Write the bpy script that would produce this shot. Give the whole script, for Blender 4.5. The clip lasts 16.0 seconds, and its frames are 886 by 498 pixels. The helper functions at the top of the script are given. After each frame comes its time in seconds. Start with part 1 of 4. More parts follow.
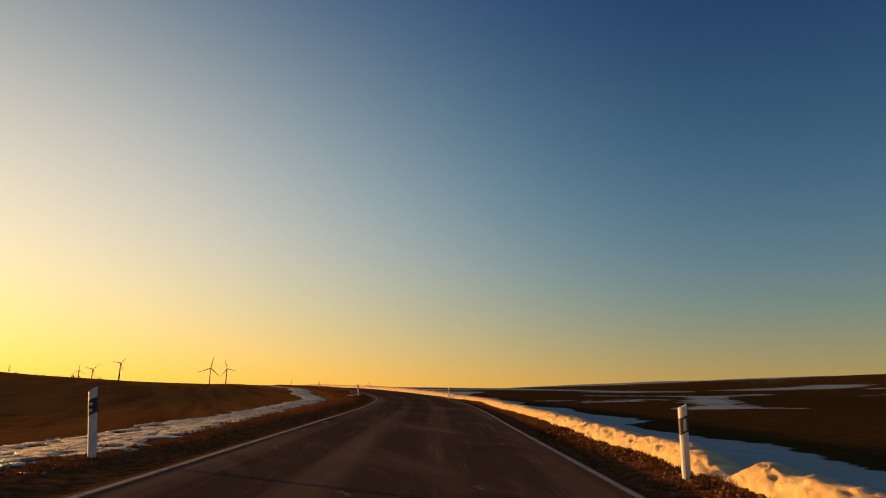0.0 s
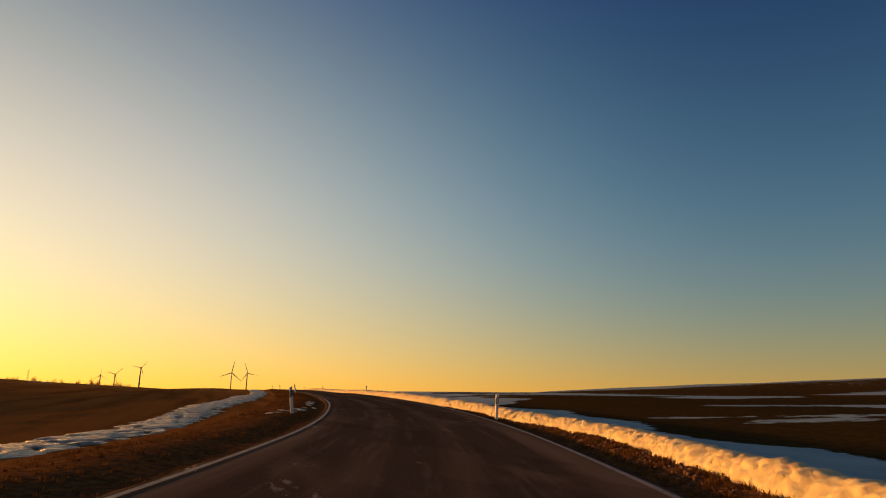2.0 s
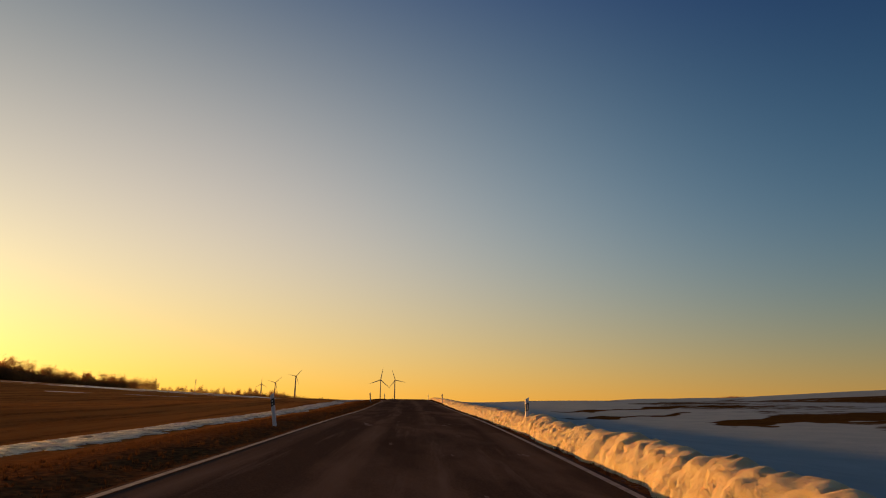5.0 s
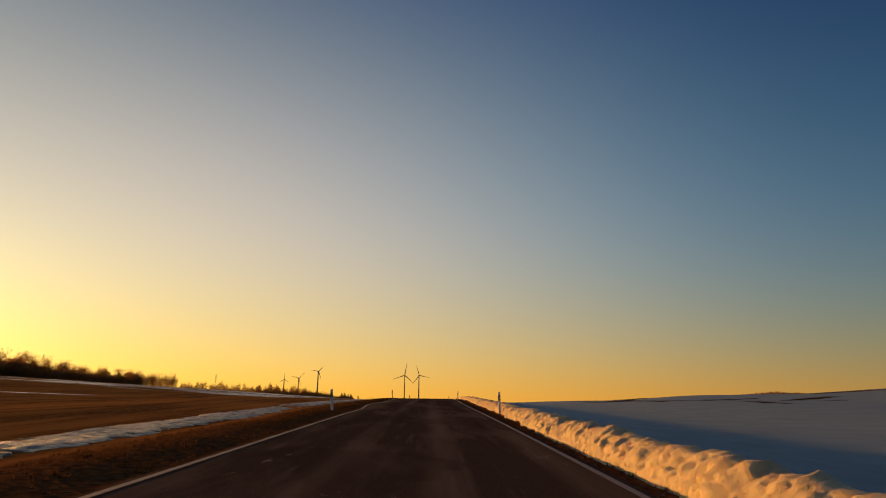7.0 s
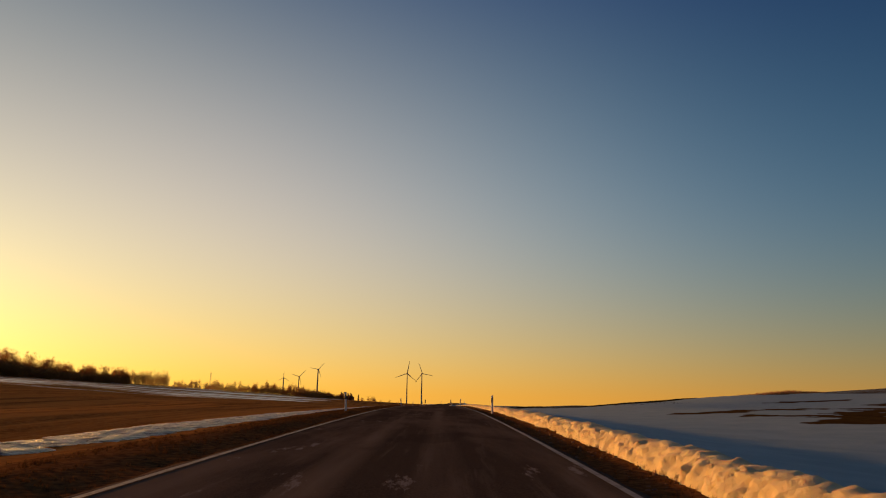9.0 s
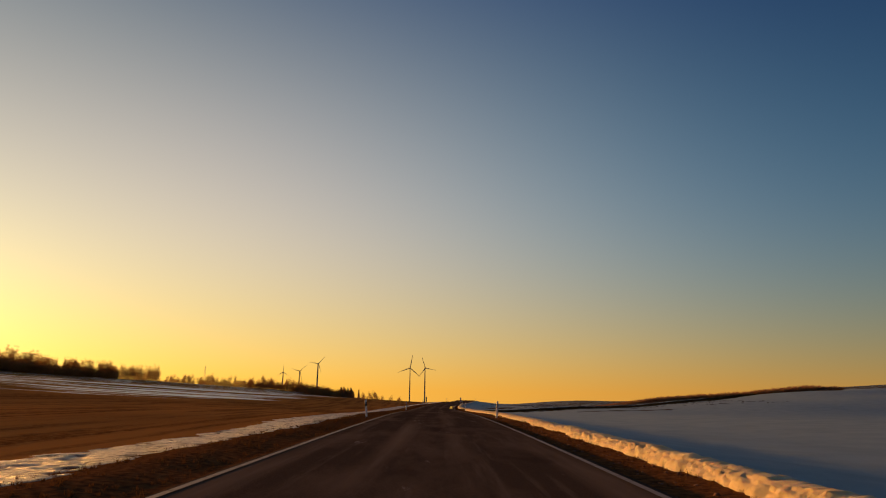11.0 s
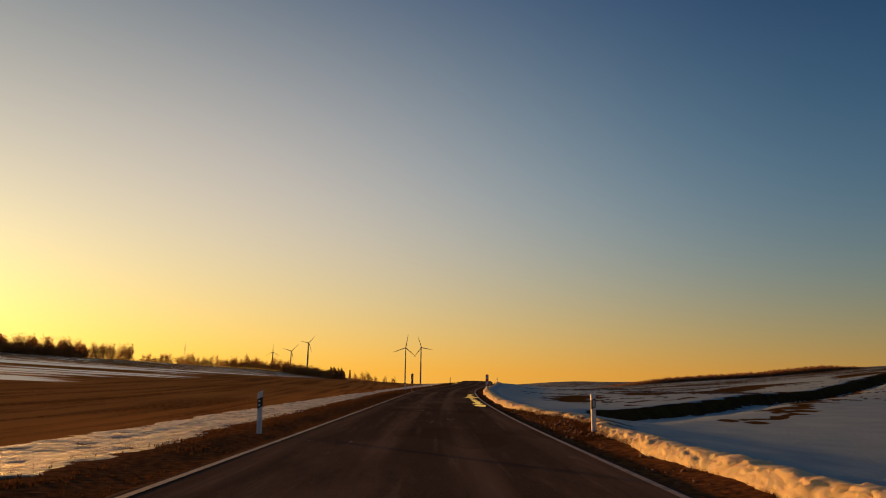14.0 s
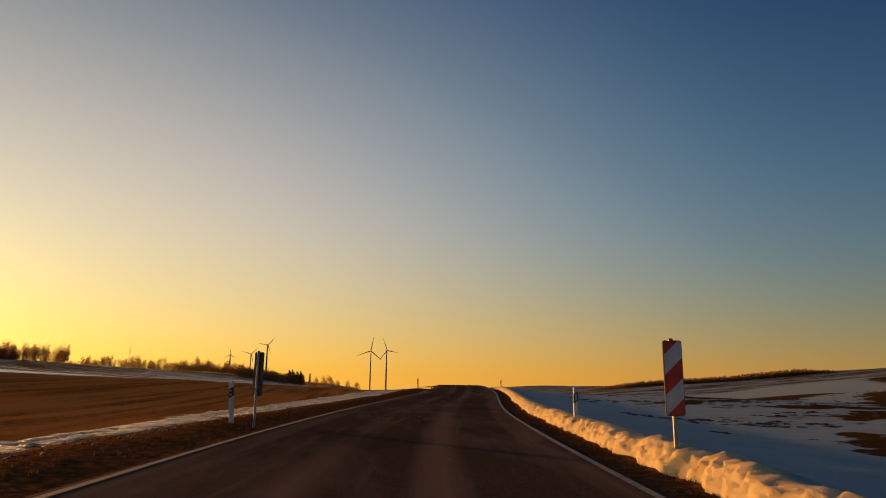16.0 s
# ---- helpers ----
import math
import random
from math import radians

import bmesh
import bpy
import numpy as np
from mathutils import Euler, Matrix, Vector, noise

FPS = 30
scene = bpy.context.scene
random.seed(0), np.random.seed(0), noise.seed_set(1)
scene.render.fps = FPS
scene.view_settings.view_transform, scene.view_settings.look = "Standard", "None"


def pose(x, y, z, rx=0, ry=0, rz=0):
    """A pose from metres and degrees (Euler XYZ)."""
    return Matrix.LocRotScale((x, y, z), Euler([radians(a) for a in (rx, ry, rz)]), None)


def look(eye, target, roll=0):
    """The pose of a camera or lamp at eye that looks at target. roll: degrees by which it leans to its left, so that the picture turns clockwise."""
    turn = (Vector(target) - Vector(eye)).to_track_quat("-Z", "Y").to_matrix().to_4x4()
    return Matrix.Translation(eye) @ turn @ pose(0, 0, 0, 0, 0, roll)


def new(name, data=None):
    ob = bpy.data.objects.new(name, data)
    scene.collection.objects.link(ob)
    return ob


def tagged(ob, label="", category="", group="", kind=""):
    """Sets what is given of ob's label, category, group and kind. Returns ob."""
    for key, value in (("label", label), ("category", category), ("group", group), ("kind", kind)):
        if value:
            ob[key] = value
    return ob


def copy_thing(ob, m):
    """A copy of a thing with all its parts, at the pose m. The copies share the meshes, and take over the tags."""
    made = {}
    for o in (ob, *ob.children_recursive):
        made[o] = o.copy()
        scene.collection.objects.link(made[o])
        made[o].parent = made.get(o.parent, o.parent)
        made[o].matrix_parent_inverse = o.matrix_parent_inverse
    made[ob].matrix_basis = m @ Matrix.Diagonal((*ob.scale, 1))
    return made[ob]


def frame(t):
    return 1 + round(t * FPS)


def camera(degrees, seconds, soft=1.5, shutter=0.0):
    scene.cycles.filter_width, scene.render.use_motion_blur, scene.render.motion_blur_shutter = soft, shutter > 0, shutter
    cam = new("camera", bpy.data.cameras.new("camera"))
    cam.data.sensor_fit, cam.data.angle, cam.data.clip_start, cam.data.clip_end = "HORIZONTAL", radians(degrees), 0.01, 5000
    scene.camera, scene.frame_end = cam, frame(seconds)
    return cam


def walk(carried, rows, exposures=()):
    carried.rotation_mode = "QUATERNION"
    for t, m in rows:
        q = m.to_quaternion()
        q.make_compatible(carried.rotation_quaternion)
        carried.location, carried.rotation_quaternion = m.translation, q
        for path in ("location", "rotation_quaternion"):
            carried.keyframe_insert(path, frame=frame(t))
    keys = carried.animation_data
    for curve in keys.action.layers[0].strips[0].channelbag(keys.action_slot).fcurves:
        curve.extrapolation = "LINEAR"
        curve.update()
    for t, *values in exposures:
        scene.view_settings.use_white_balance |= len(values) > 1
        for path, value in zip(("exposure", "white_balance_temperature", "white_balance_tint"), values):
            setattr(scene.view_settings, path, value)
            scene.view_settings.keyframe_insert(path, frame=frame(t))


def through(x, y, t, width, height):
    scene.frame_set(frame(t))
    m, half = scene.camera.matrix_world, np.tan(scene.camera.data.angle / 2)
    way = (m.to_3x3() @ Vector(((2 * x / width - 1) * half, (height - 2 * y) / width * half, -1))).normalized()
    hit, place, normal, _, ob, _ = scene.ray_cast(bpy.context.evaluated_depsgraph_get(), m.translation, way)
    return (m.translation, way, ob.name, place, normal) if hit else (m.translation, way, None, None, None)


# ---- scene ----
# ---- camera and walk ----
cam = camera(69.5, 16.0, soft=1.1)
ROLL = 0.7    # the picture leans a little clockwise all along, more so in the first bend
# seconds, x, y, z, tilt, heading
ROWS = [
    (0, -0.35, -1.67, 0.98, 12.96, -20.44), (0.5, 2.23, 5.50, 1.08, 13.14, -20.75), (1, 4.82, 12.68, 1.18, 13.11, -20.38),
    (1.5, 7.45, 20.09, 1.31, 13.19, -19.47), (2, 9.97, 27.56, 1.45, 13.27, -18.50), (2.5, 12.39, 35.30, 1.62, 13.30, -17.09),
    (3, 14.72, 43.54, 1.84, 13.02, -15.08), (3.5, 16.77, 52.18, 2.03, 13.29, -12.41), (4, 18.50, 61.36, 2.26, 13.71, -9.87),
    (4.5, 19.78, 70.64, 2.46, 13.52, -7.60), (5, 20.75, 80.17, 2.65, 13.57, -5.71), (5.2, 21.07, 84.10, 2.73, 13.45, -5.12),
    (5.5, 21.53, 90.06, 2.86, 13.37, -4.72), (6, 22.21, 100.18, 3.03, 13.29, -4.18), (6.5, 22.83, 110.47, 3.17, 13.24, -3.81),
    (7, 23.39, 120.86, 3.30, 13.16, -3.55), (7.3, 23.71, 127.16, 3.39, 13.08, -3.46), (7.5, 23.92, 131.37, 3.46, 12.97, -3.42),
    (8, 24.54, 142.42, 3.68, 13.32, -3.49), (8.5, 25.11, 153.63, 3.82, 13.19, -3.33), (9, 25.52, 165.03, 4.05, 13.02, -3.27),
    (9.2, 25.73, 169.51, 4.12, 13.14, -3.22), (9.5, 26.05, 176.31, 4.20, 13.11, -3.17), (10, 26.56, 187.91, 4.29, 13.02, -3.08),
    (10.5, 27.07, 199.68, 4.34, 12.83, -3.01), (11, 27.56, 211.53, 4.34, 12.59, -2.97), (11.3, 27.86, 218.68, 4.32, 12.41, -2.95),
    (11.5, 28.06, 223.45, 4.30, 12.17, -2.96), (12, 28.57, 235.53, 4.21, 11.77, -3.03), (12.5, 29.13, 247.71, 4.06, 11.73, -3.05),
    (13, 29.70, 260.00, 3.89, 11.28, -3.06), (13.5, 30.23, 272.38, 3.62, 11.04, -3.13), (14, 30.79, 284.82, 3.34, 10.95, -3.30),
    (14.5, 31.49, 297.31, 3.13, 11.06, -3.82), (15, 32.26, 309.93, 2.90, 11.28, -4.65), (15.5, 33.17, 322.70, 2.81, 11.57, -5.39),
    (15.8, 33.81, 330.45, 2.71, 11.40, -5.90), (16, 34.28, 335.65, 2.67, 11.35, -6.24),
]
walk(cam, [(t, pose(x, y, z, 90 + tilt, 0, turn) @ pose(0, 0, 0, 0, 0, ROLL + 0.4 * min(1.0, max(0.0, (4.0 - t) / 3.0)))) for t, x, y, z, tilt, turn in ROWS],
     [(0, 0.44, 6800, 6), (2, 0.44, 7050, 7), (3, 0.40, 7250, 9), (4, 0.25, 7000, 10), (5, 0.12, 6600, 10), (6, 0.04, 6500, 10), (16, 0.03, 6450, 10)])

# ---- sky, sun and exposure ----
SUN_AZ, SUN_EL = 40.0, 4.6      # degrees to the left of +y, and above the horizon
SUN_WAY = (-math.sin(radians(SUN_AZ)) * math.cos(radians(SUN_EL)), math.cos(radians(SUN_AZ)) * math.cos(radians(SUN_EL)), math.sin(radians(SUN_EL)))
world = bpy.data.worlds.new("world")
scene.world = world
world.use_nodes = True
wn, wl = world.node_tree.nodes, world.node_tree.links
wn.clear()


def wmath(how, a, b=0.0):
    n = wn.new("ShaderNodeMath")
    n.operation = how
    for slot, v in zip(n.inputs, (a, b)):
        if isinstance(v, bpy.types.NodeSocket):
            wl.new(v, slot)
        else:
            slot.default_value = v
    return n.outputs[0]


# clear evening sky: a thin Nishita base, and haze that glows round the low sun and along the horizon.
# its brightness is exp of a smooth function of the angle from the sun (g) and the elevation (h)
sky = wn.new("ShaderNodeTexSky")
sky.sky_type = "NISHITA"
sky.sun_disc = False
sky.sun_elevation = radians(SUN_EL)
sky.sun_rotation = radians(-SUN_AZ)
sky.altitude = 300
sky.air_density, sky.dust_density, sky.ozone_density = 1.0, 1.6, 2.0
way = wn.new("ShaderNodeTexCoord").outputs["Generated"]
dot = wn.new("ShaderNodeVectorMath")
dot.operation = "DOT_PRODUCT"
wl.new(way, dot.inputs[0])
dot.inputs[1].default_value = SUN_WAY
parts = wn.new("ShaderNodeSeparateXYZ")
wl.new(way, parts.inputs[0])
g = wmath("SMOOTH_MIN", wmath("ARCCOSINE", wmath("MINIMUM", dot.outputs["Value"], 0.99999)), 1.42)
g.node.inputs[2].default_value = 0.4
h = wmath("MINIMUM", wmath("MAXIMUM", wmath("ARCSINE", parts.outputs["Z"]), 0.0), 0.75)
low = wmath("EXPONENT", wmath("MULTIPLY", h, -180 / math.pi / 8))
gg, gh, hh = wmath("MULTIPLY", g, g), wmath("MULTIPLY", g, h), wmath("MULTIPLY", h, h)
terms = (g, gg, h, gh, hh, low, wmath("MULTIPLY", hh, h), wmath("MULTIPLY", hh, g), wmath("MULTIPLY", gg, h))
HAZE = ((-0.434, 0.316, -0.657, 0.064, 1.396, -4.119, 0.401, -5.317, 6.838, -5.266),
        (-0.161, -0.240, -0.384, -1.299, 2.183, -2.405, -0.351, -2.320, 2.149, -2.937),
        (0.350, 0.622, -0.465, -3.177, -1.273, -1.593, -3.553, 0.295, 4.466, -1.371))
mixed = wn.new("ShaderNodeCombineColor")
for k, row in enumerate(HAZE):
    total = row[0]
    for c, term in zip(row[1:], terms):
        total = wmath("ADD", wmath("MULTIPLY", term, c), total)
    wl.new(wmath("EXPONENT", total), mixed.inputs[k])
haze = wn.new("ShaderNodeBackground")
haze.inputs["Strength"].default_value = 1.0
wl.new(mixed.outputs[0], haze.inputs["Color"])
back = wn.new("ShaderNodeBackground")
back.inputs["Strength"].default_value = 0.02
wl.new(sky.outputs[0], back.inputs["Color"])
both = wn.new("ShaderNodeAddShader")
wl.new(back.outputs[0], both.inputs[0])
wl.new(haze.outputs[0], both.inputs[1])
wout = wn.new("ShaderNodeOutputWorld")
wl.new(both.outputs[0], wout.inputs["Surface"])

lamp = bpy.data.lights.new("sun", "SUN")
lamp.energy, lamp.angle, lamp.color = 4.6, radians(1.2), (1.0, 0.43, 0.10)
sun = new("sun", lamp)
sun.matrix_world = look((-math.sin(radians(SUN_AZ)) * 100, math.cos(radians(SUN_AZ)) * 100, math.tan(radians(SUN_EL)) * 100), (0, 0, 0))


# ---- materials ----
class Nodes:
    """A material's node tree, with short ways to wire it."""

    def __init__(self, name):
        self.mat = bpy.data.materials.new(name)
        self.mat.use_nodes = True
        self.tree = self.mat.node_tree
        self.bsdf = self.tree.nodes["Principled BSDF"]

    def node(self, kind, **inputs):
        n = self.tree.nodes.new(kind)
        for key, value in inputs.items():
            self.put(n, key.replace("_", " "), value)
        return n

    def put(self, n, key, value):
        slot = n.inputs[int(key)] if key.isdigit() else n.inputs[key]
        if isinstance(value, bpy.types.NodeSocket):
            self.tree.links.new(value, slot)
        else:
            slot.default_value = value

    def where(self, scale=(1, 1, 1), turn=0.0):
        g = self.tree.nodes.new("ShaderNodeNewGeometry")
        m = self.node("ShaderNodeMapping", Vector=g.outputs["Position"])
        m.inputs["Scale"].default_value = scale
        m.inputs["Rotation"].default_value = (0, 0, radians(turn))
        return m.outputs[0]

    def local(self, scale=(1, 1, 1)):
        g = self.tree.nodes.new("ShaderNodeTexCoord")
        m = self.node("ShaderNodeMapping", Vector=g.outputs["Object"])
        m.inputs["Scale"].default_value = scale
        return m.outputs[0]

    def noise(self, at, scale, detail=4.0, rough=0.55):
        return self.node("ShaderNodeTexNoise", Vector=at, Scale=scale, Detail=detail, Roughness=rough).outputs[0]

    def span(self, value, a, b, c=0.0, d=1.0):
        n = self.tree.nodes.new("ShaderNodeMapRange")
        for i, v in enumerate((value, a, b, c, d)):
            self.put(n, str(i), v)
        return n.outputs[0]

    def calc(self, how, a, b):
        n = self.tree.nodes.new("ShaderNodeMath")
        n.operation = how
        self.put(n, "0", a)
        self.put(n, "1", b)
        return n.outputs[0]

    def blend(self, f, a, b):
        n = self.tree.nodes.new("ShaderNodeMix")
        n.data_type = "RGBA"
        for i, v in ((0, f), (6, a), (7, b)):
            self.put(n, str(i), (*v, 1.0) if isinstance(v, tuple) and len(v) == 3 else v)
        return n.outputs[2]

    def attribute(self, name):
        n = self.tree.nodes.new("ShaderNodeAttribute")
        n.attribute_name = name
        return n.outputs["Fac"]

    def bump(self, height, strength, distance):
        n = self.node("ShaderNodeBump", Height=height, Strength=strength, Distance=distance)
        self.put(self.bsdf, "Normal", n.outputs[0])

    def done(self, colour, rough=0.8, metal=0.0, spec=None):
        self.put(self.bsdf, "Base Color", (*colour, 1.0) if isinstance(colour, tuple) else colour)
        self.put(self.bsdf, "Roughness", rough)
        self.put(self.bsdf, "Metallic", metal)
        if spec is not None:
            self.put(self.bsdf, "Specular IOR Level", spec)
        return self.mat


def ground_material():
    n = Nodes("field_soil_and_snow")
    wide, fine = n.where((1, 1, 1)), n.where((1, 1, 1))
    rows = n.where((1.0, 0.05, 1.0), 3.0)
    soil = n.blend(n.span(n.noise(wide, 0.05), 0.35, 0.65), (0.44, 0.17, 0.034), (0.54, 0.22, 0.045))
    soil = n.blend(n.span(n.noise(rows, 0.8, 3), 0.45, 0.62), soil, (0.21, 0.080, 0.018))
    soil = n.blend(n.span(n.noise(fine, 5.0, 5), 0.45, 0.75), soil, (0.48, 0.22, 0.05))
    # the near field's soil is darker, easing to the stubble's tone by y 170
    up_field = n.node("ShaderNodeSeparateXYZ", Vector=n.where()).outputs[1]
    soil = n.blend(n.span(up_field, 60.0, 170.0, 0.62, 0.0), soil, (0.12, 0.050, 0.014))
    green = n.blend(n.span(n.noise(fine, 3.0, 4), 0.4, 0.7), (0.032, 0.023, 0.008), (0.064, 0.044, 0.013))
    soil = n.blend(n.attribute("crop"), soil, green)
    turf = n.blend(n.span(n.noise(fine, 7.0, 5), 0.35, 0.7), (0.088, 0.039, 0.014), (0.24, 0.10, 0.029))
    soil = n.blend(n.attribute("verge"), soil, turf)
    # dull blue-green right, warm bright left of the road: light put into snow's colour
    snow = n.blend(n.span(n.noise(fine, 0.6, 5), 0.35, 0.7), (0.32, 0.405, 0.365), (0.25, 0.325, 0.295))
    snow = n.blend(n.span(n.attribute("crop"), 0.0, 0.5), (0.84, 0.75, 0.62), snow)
    drift = n.noise(n.where((0.16, 1.0, 1.0), 12.0), 0.22, 5, 0.6)
    speck = n.noise(n.where((0.6, 1.0, 1.0), 10.0), 0.9, 6, 0.68)
    broad = n.noise(n.where((0.22, 1.0, 1.0), 8.0), 0.022, 4, 0.6)
    mix = n.calc("ADD", n.calc("MULTIPLY", drift, 0.34), n.calc("MULTIPLY", speck, 0.38))
    mix = n.calc("ADD", mix, n.calc("MULTIPLY", broad, 0.28))
    streak = n.noise(n.where((0.06, 0.6, 1.0), 6.0), 0.5, 4, 0.6)
    band = n.noise(n.where((0.10, 1.0, 1.0), 4.0), 0.13, 6, 0.65)
    thin = n.calc("ADD", n.calc("MULTIPLY", streak, 0.28), n.calc("MULTIPLY", band, 0.47))
    thin = n.calc("ADD", thin, n.calc("MULTIPLY", drift, 0.25))
    mix = n.span(n.attribute("crop"), 0.0, 0.5, thin, mix)
    mask = n.span(n.calc("SUBTRACT", n.attribute("cover"), n.span(mix, 0.25, 0.75, 0.0, 1.0)), -0.03, 0.04)
    n.bump(n.calc("ADD", n.noise(fine, 6.0, 5), n.calc("MULTIPLY", mask, 0.6)), 0.5, 0.06)
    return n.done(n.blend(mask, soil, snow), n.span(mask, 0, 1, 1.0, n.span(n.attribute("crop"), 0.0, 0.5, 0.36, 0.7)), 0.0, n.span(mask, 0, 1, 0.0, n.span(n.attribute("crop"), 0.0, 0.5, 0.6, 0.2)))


def asphalt_material():
    n = Nodes("asphalt")
    at = n.local()
    across = n.attribute("across")
    split = n.node("ShaderNodeSeparateXYZ", Vector=at)
    along = n.node("ShaderNodeCombineXYZ", X=across, Y=n.calc("MULTIPLY", split.outputs[1], 0.05), Z=0.0).outputs[0]
    base = n.blend(n.span(n.noise(at, 40, 3), 0.35, 0.7), (0.066, 0.045, 0.027), (0.112, 0.076, 0.047))
    # wheel tracks, polished paler, broken up along the road
    track = n.calc("COSINE", n.calc("MULTIPLY", n.calc("SUBTRACT", n.calc("ABSOLUTE", across, 0.0), 0.75), 3.6), 0.0)
    track = n.calc("MULTIPLY", n.span(track, 0.1, 1.0), n.span(n.noise(along, 0.8, 5, 0.6), 0.38, 0.66))
    base = n.blend(n.calc("MULTIPLY", track, 0.75), base, (0.24, 0.165, 0.10))
    # wide dusty areas, as of dried salt and mud
    dust = n.span(n.noise(n.local((1.0, 0.22, 1.0)), 0.42, 6, 0.62), 0.50, 0.66)
    base = n.blend(n.calc("MULTIPLY", dust, 0.55), base, (0.21, 0.142, 0.088))
    base = n.blend(n.calc("MULTIPLY", n.span(n.noise(along, 3.2, 6, 0.65), 0.55, 0.72), 0.6), base, (0.19, 0.135, 0.09))
    # newer dark patches with firm edges, and small pale scuffs
    patch = n.span(n.noise(n.local((0.7, 0.3, 1.0)), 0.55, 3, 0.45), 0.585, 0.61)
    base = n.blend(n.calc("MULTIPLY", patch, 0.3), base, (0.048, 0.032, 0.021))
    scuff = n.span(n.noise(n.local((1.0, 0.20, 1.0)), 1.5, 7, 0.72), 0.635, 0.68)
    base = n.blend(n.calc("MULTIPLY", scuff, 0.9), base, (0.27, 0.205, 0.15))
    n.bump(n.calc("ADD", n.noise(at, 90, 3), n.noise(along, 6, 3)), 0.5, 0.01)
    return n.done(base, n.span(n.noise(along, 0.9, 4), 0.4, 0.7, 0.85, 1.0), 0.0, 0.0)


def paint_material():
    n = Nodes("worn_white_road_paint")
    at = n.local()
    base = n.blend(n.span(n.noise(at, 5, 6, 0.7), 0.50, 0.66), (0.26, 0.205, 0.145), (0.11, 0.076, 0.047))
    return n.done(base, 0.7)


def snow_material(name, dirt, tint, gloss, ripple=0.0):
    n = Nodes(name)
    at = n.where()
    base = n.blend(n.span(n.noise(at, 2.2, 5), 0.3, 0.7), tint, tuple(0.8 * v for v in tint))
    base = n.blend(n.calc("MULTIPLY", n.span(n.noise(at, 11.0, 5, 0.7), 0.55, 0.72), 0.22), base, (0.42, 0.29, 0.15))
    # face keeps a sunlit gold, back is dulled as shaded: light put into colour
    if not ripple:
        base = n.blend(n.attribute("dulled"), base, (0.31, 0.405, 0.38))
    low = n.calc("ADD", n.attribute("dirt"), n.calc("MULTIPLY", n.noise(at, 3.5, 6, 0.7), 1.0))
    base = n.blend(n.span(low, 1.0 - dirt, 1.18 - dirt), base, (0.13, 0.075, 0.038))
    relief = n.calc("ADD", n.noise(at, 34, 6, 0.75), n.calc("MULTIPLY", n.noise(at, 9, 4, 0.6), 1.2))
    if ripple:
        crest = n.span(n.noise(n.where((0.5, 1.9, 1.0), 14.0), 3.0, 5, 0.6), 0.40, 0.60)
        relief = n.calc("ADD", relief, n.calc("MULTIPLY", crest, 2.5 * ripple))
        # hollows between crests are browned: dirt, with the ripples' shade put into colour
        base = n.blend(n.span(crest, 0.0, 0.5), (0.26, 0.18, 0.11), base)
    n.bump(relief, 1.0 if ripple else 0.7, 0.06 if ripple else 0.03)
    if not ripple:
        n.put(n.bsdf, "Subsurface Weight", 0.35)
        n.put(n.bsdf, "Subsurface Radius", (0.10, 0.06, 0.03))
        n.put(n.bsdf, "Subsurface Scale", 0.3)
    return n.done(base, gloss, 0.0, 0.5)


def grain_material(name, a, b, scale, rough=0.85, stretch=(1, 1, 1), metal=0.0):
    n = Nodes(name)
    at = n.local(stretch)
    base = n.blend(n.span(n.noise(at, scale, 4), 0.35, 0.68), a, b)
    n.bump(n.noise(at, scale * 3, 4), 0.35, 0.01)
    return n.done(base, rough, metal)


GROUND = ground_material()
ASPHALT = asphalt_material()
PAINT = paint_material()
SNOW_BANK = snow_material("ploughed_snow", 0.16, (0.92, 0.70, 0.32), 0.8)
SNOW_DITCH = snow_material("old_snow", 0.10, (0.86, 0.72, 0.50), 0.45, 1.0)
CLOD = grain_material("dark_soil_clods", (0.10, 0.042, 0.016), (0.20, 0.085, 0.028), 9.0, 0.95)
BARK = grain_material("bark", (0.30, 0.15, 0.055), (0.40, 0.21, 0.08), 2.0, 0.95)
DARK_SOIL = grain_material("wet_dark_soil", (0.028, 0.016, 0.009), (0.05, 0.028, 0.014), 9.0, 0.9)


def twig_material(name, a, b, through):
    """Fine twigs or needles: part of the light passes on through the crown."""
    n = Nodes(name)
    base = n.blend(n.span(n.noise(n.where(), 0.12, 4), 0.35, 0.68), a, b)
    n.done(base, 0.95, 0.0, 0.0)
    thin = n.node("ShaderNodeBsdfTranslucent", Color=base)
    both = n.node("ShaderNodeMixShader", Fac=through)
    n.put(both, "1", n.bsdf.outputs[0])
    n.put(both, "2", thin.outputs[0])
    n.tree.links.new(both.outputs[0], n.tree.nodes["Material Output"].inputs["Surface"])
    return n.mat


TWIGS = twig_material("bare_twigs", (0.34, 0.16, 0.05), (0.46, 0.22, 0.07), 0.45)
GRASS = twig_material("dry_grass", (0.08, 0.038, 0.013), (0.18, 0.084, 0.026), 0.25)
NEEDLES = twig_material("dark_needles", (0.32, 0.18, 0.09), (0.44, 0.25, 0.13), 0.55)
WHITE_PLASTIC = grain_material("white_post_plastic", (0.66, 0.65, 0.62), (0.78, 0.77, 0.75), 5.0, 0.5)
BLACK_FILM = grain_material("black_film", (0.016, 0.016, 0.017), (0.028, 0.027, 0.026), 9.0, 0.55)
REFLECTOR = grain_material("white_reflector", (0.60, 0.60, 0.60), (0.72, 0.72, 0.72), 60.0, 0.25)
RED_FILM = grain_material("red_film", (0.56, 0.035, 0.02), (0.66, 0.06, 0.03), 6.0, 0.45)
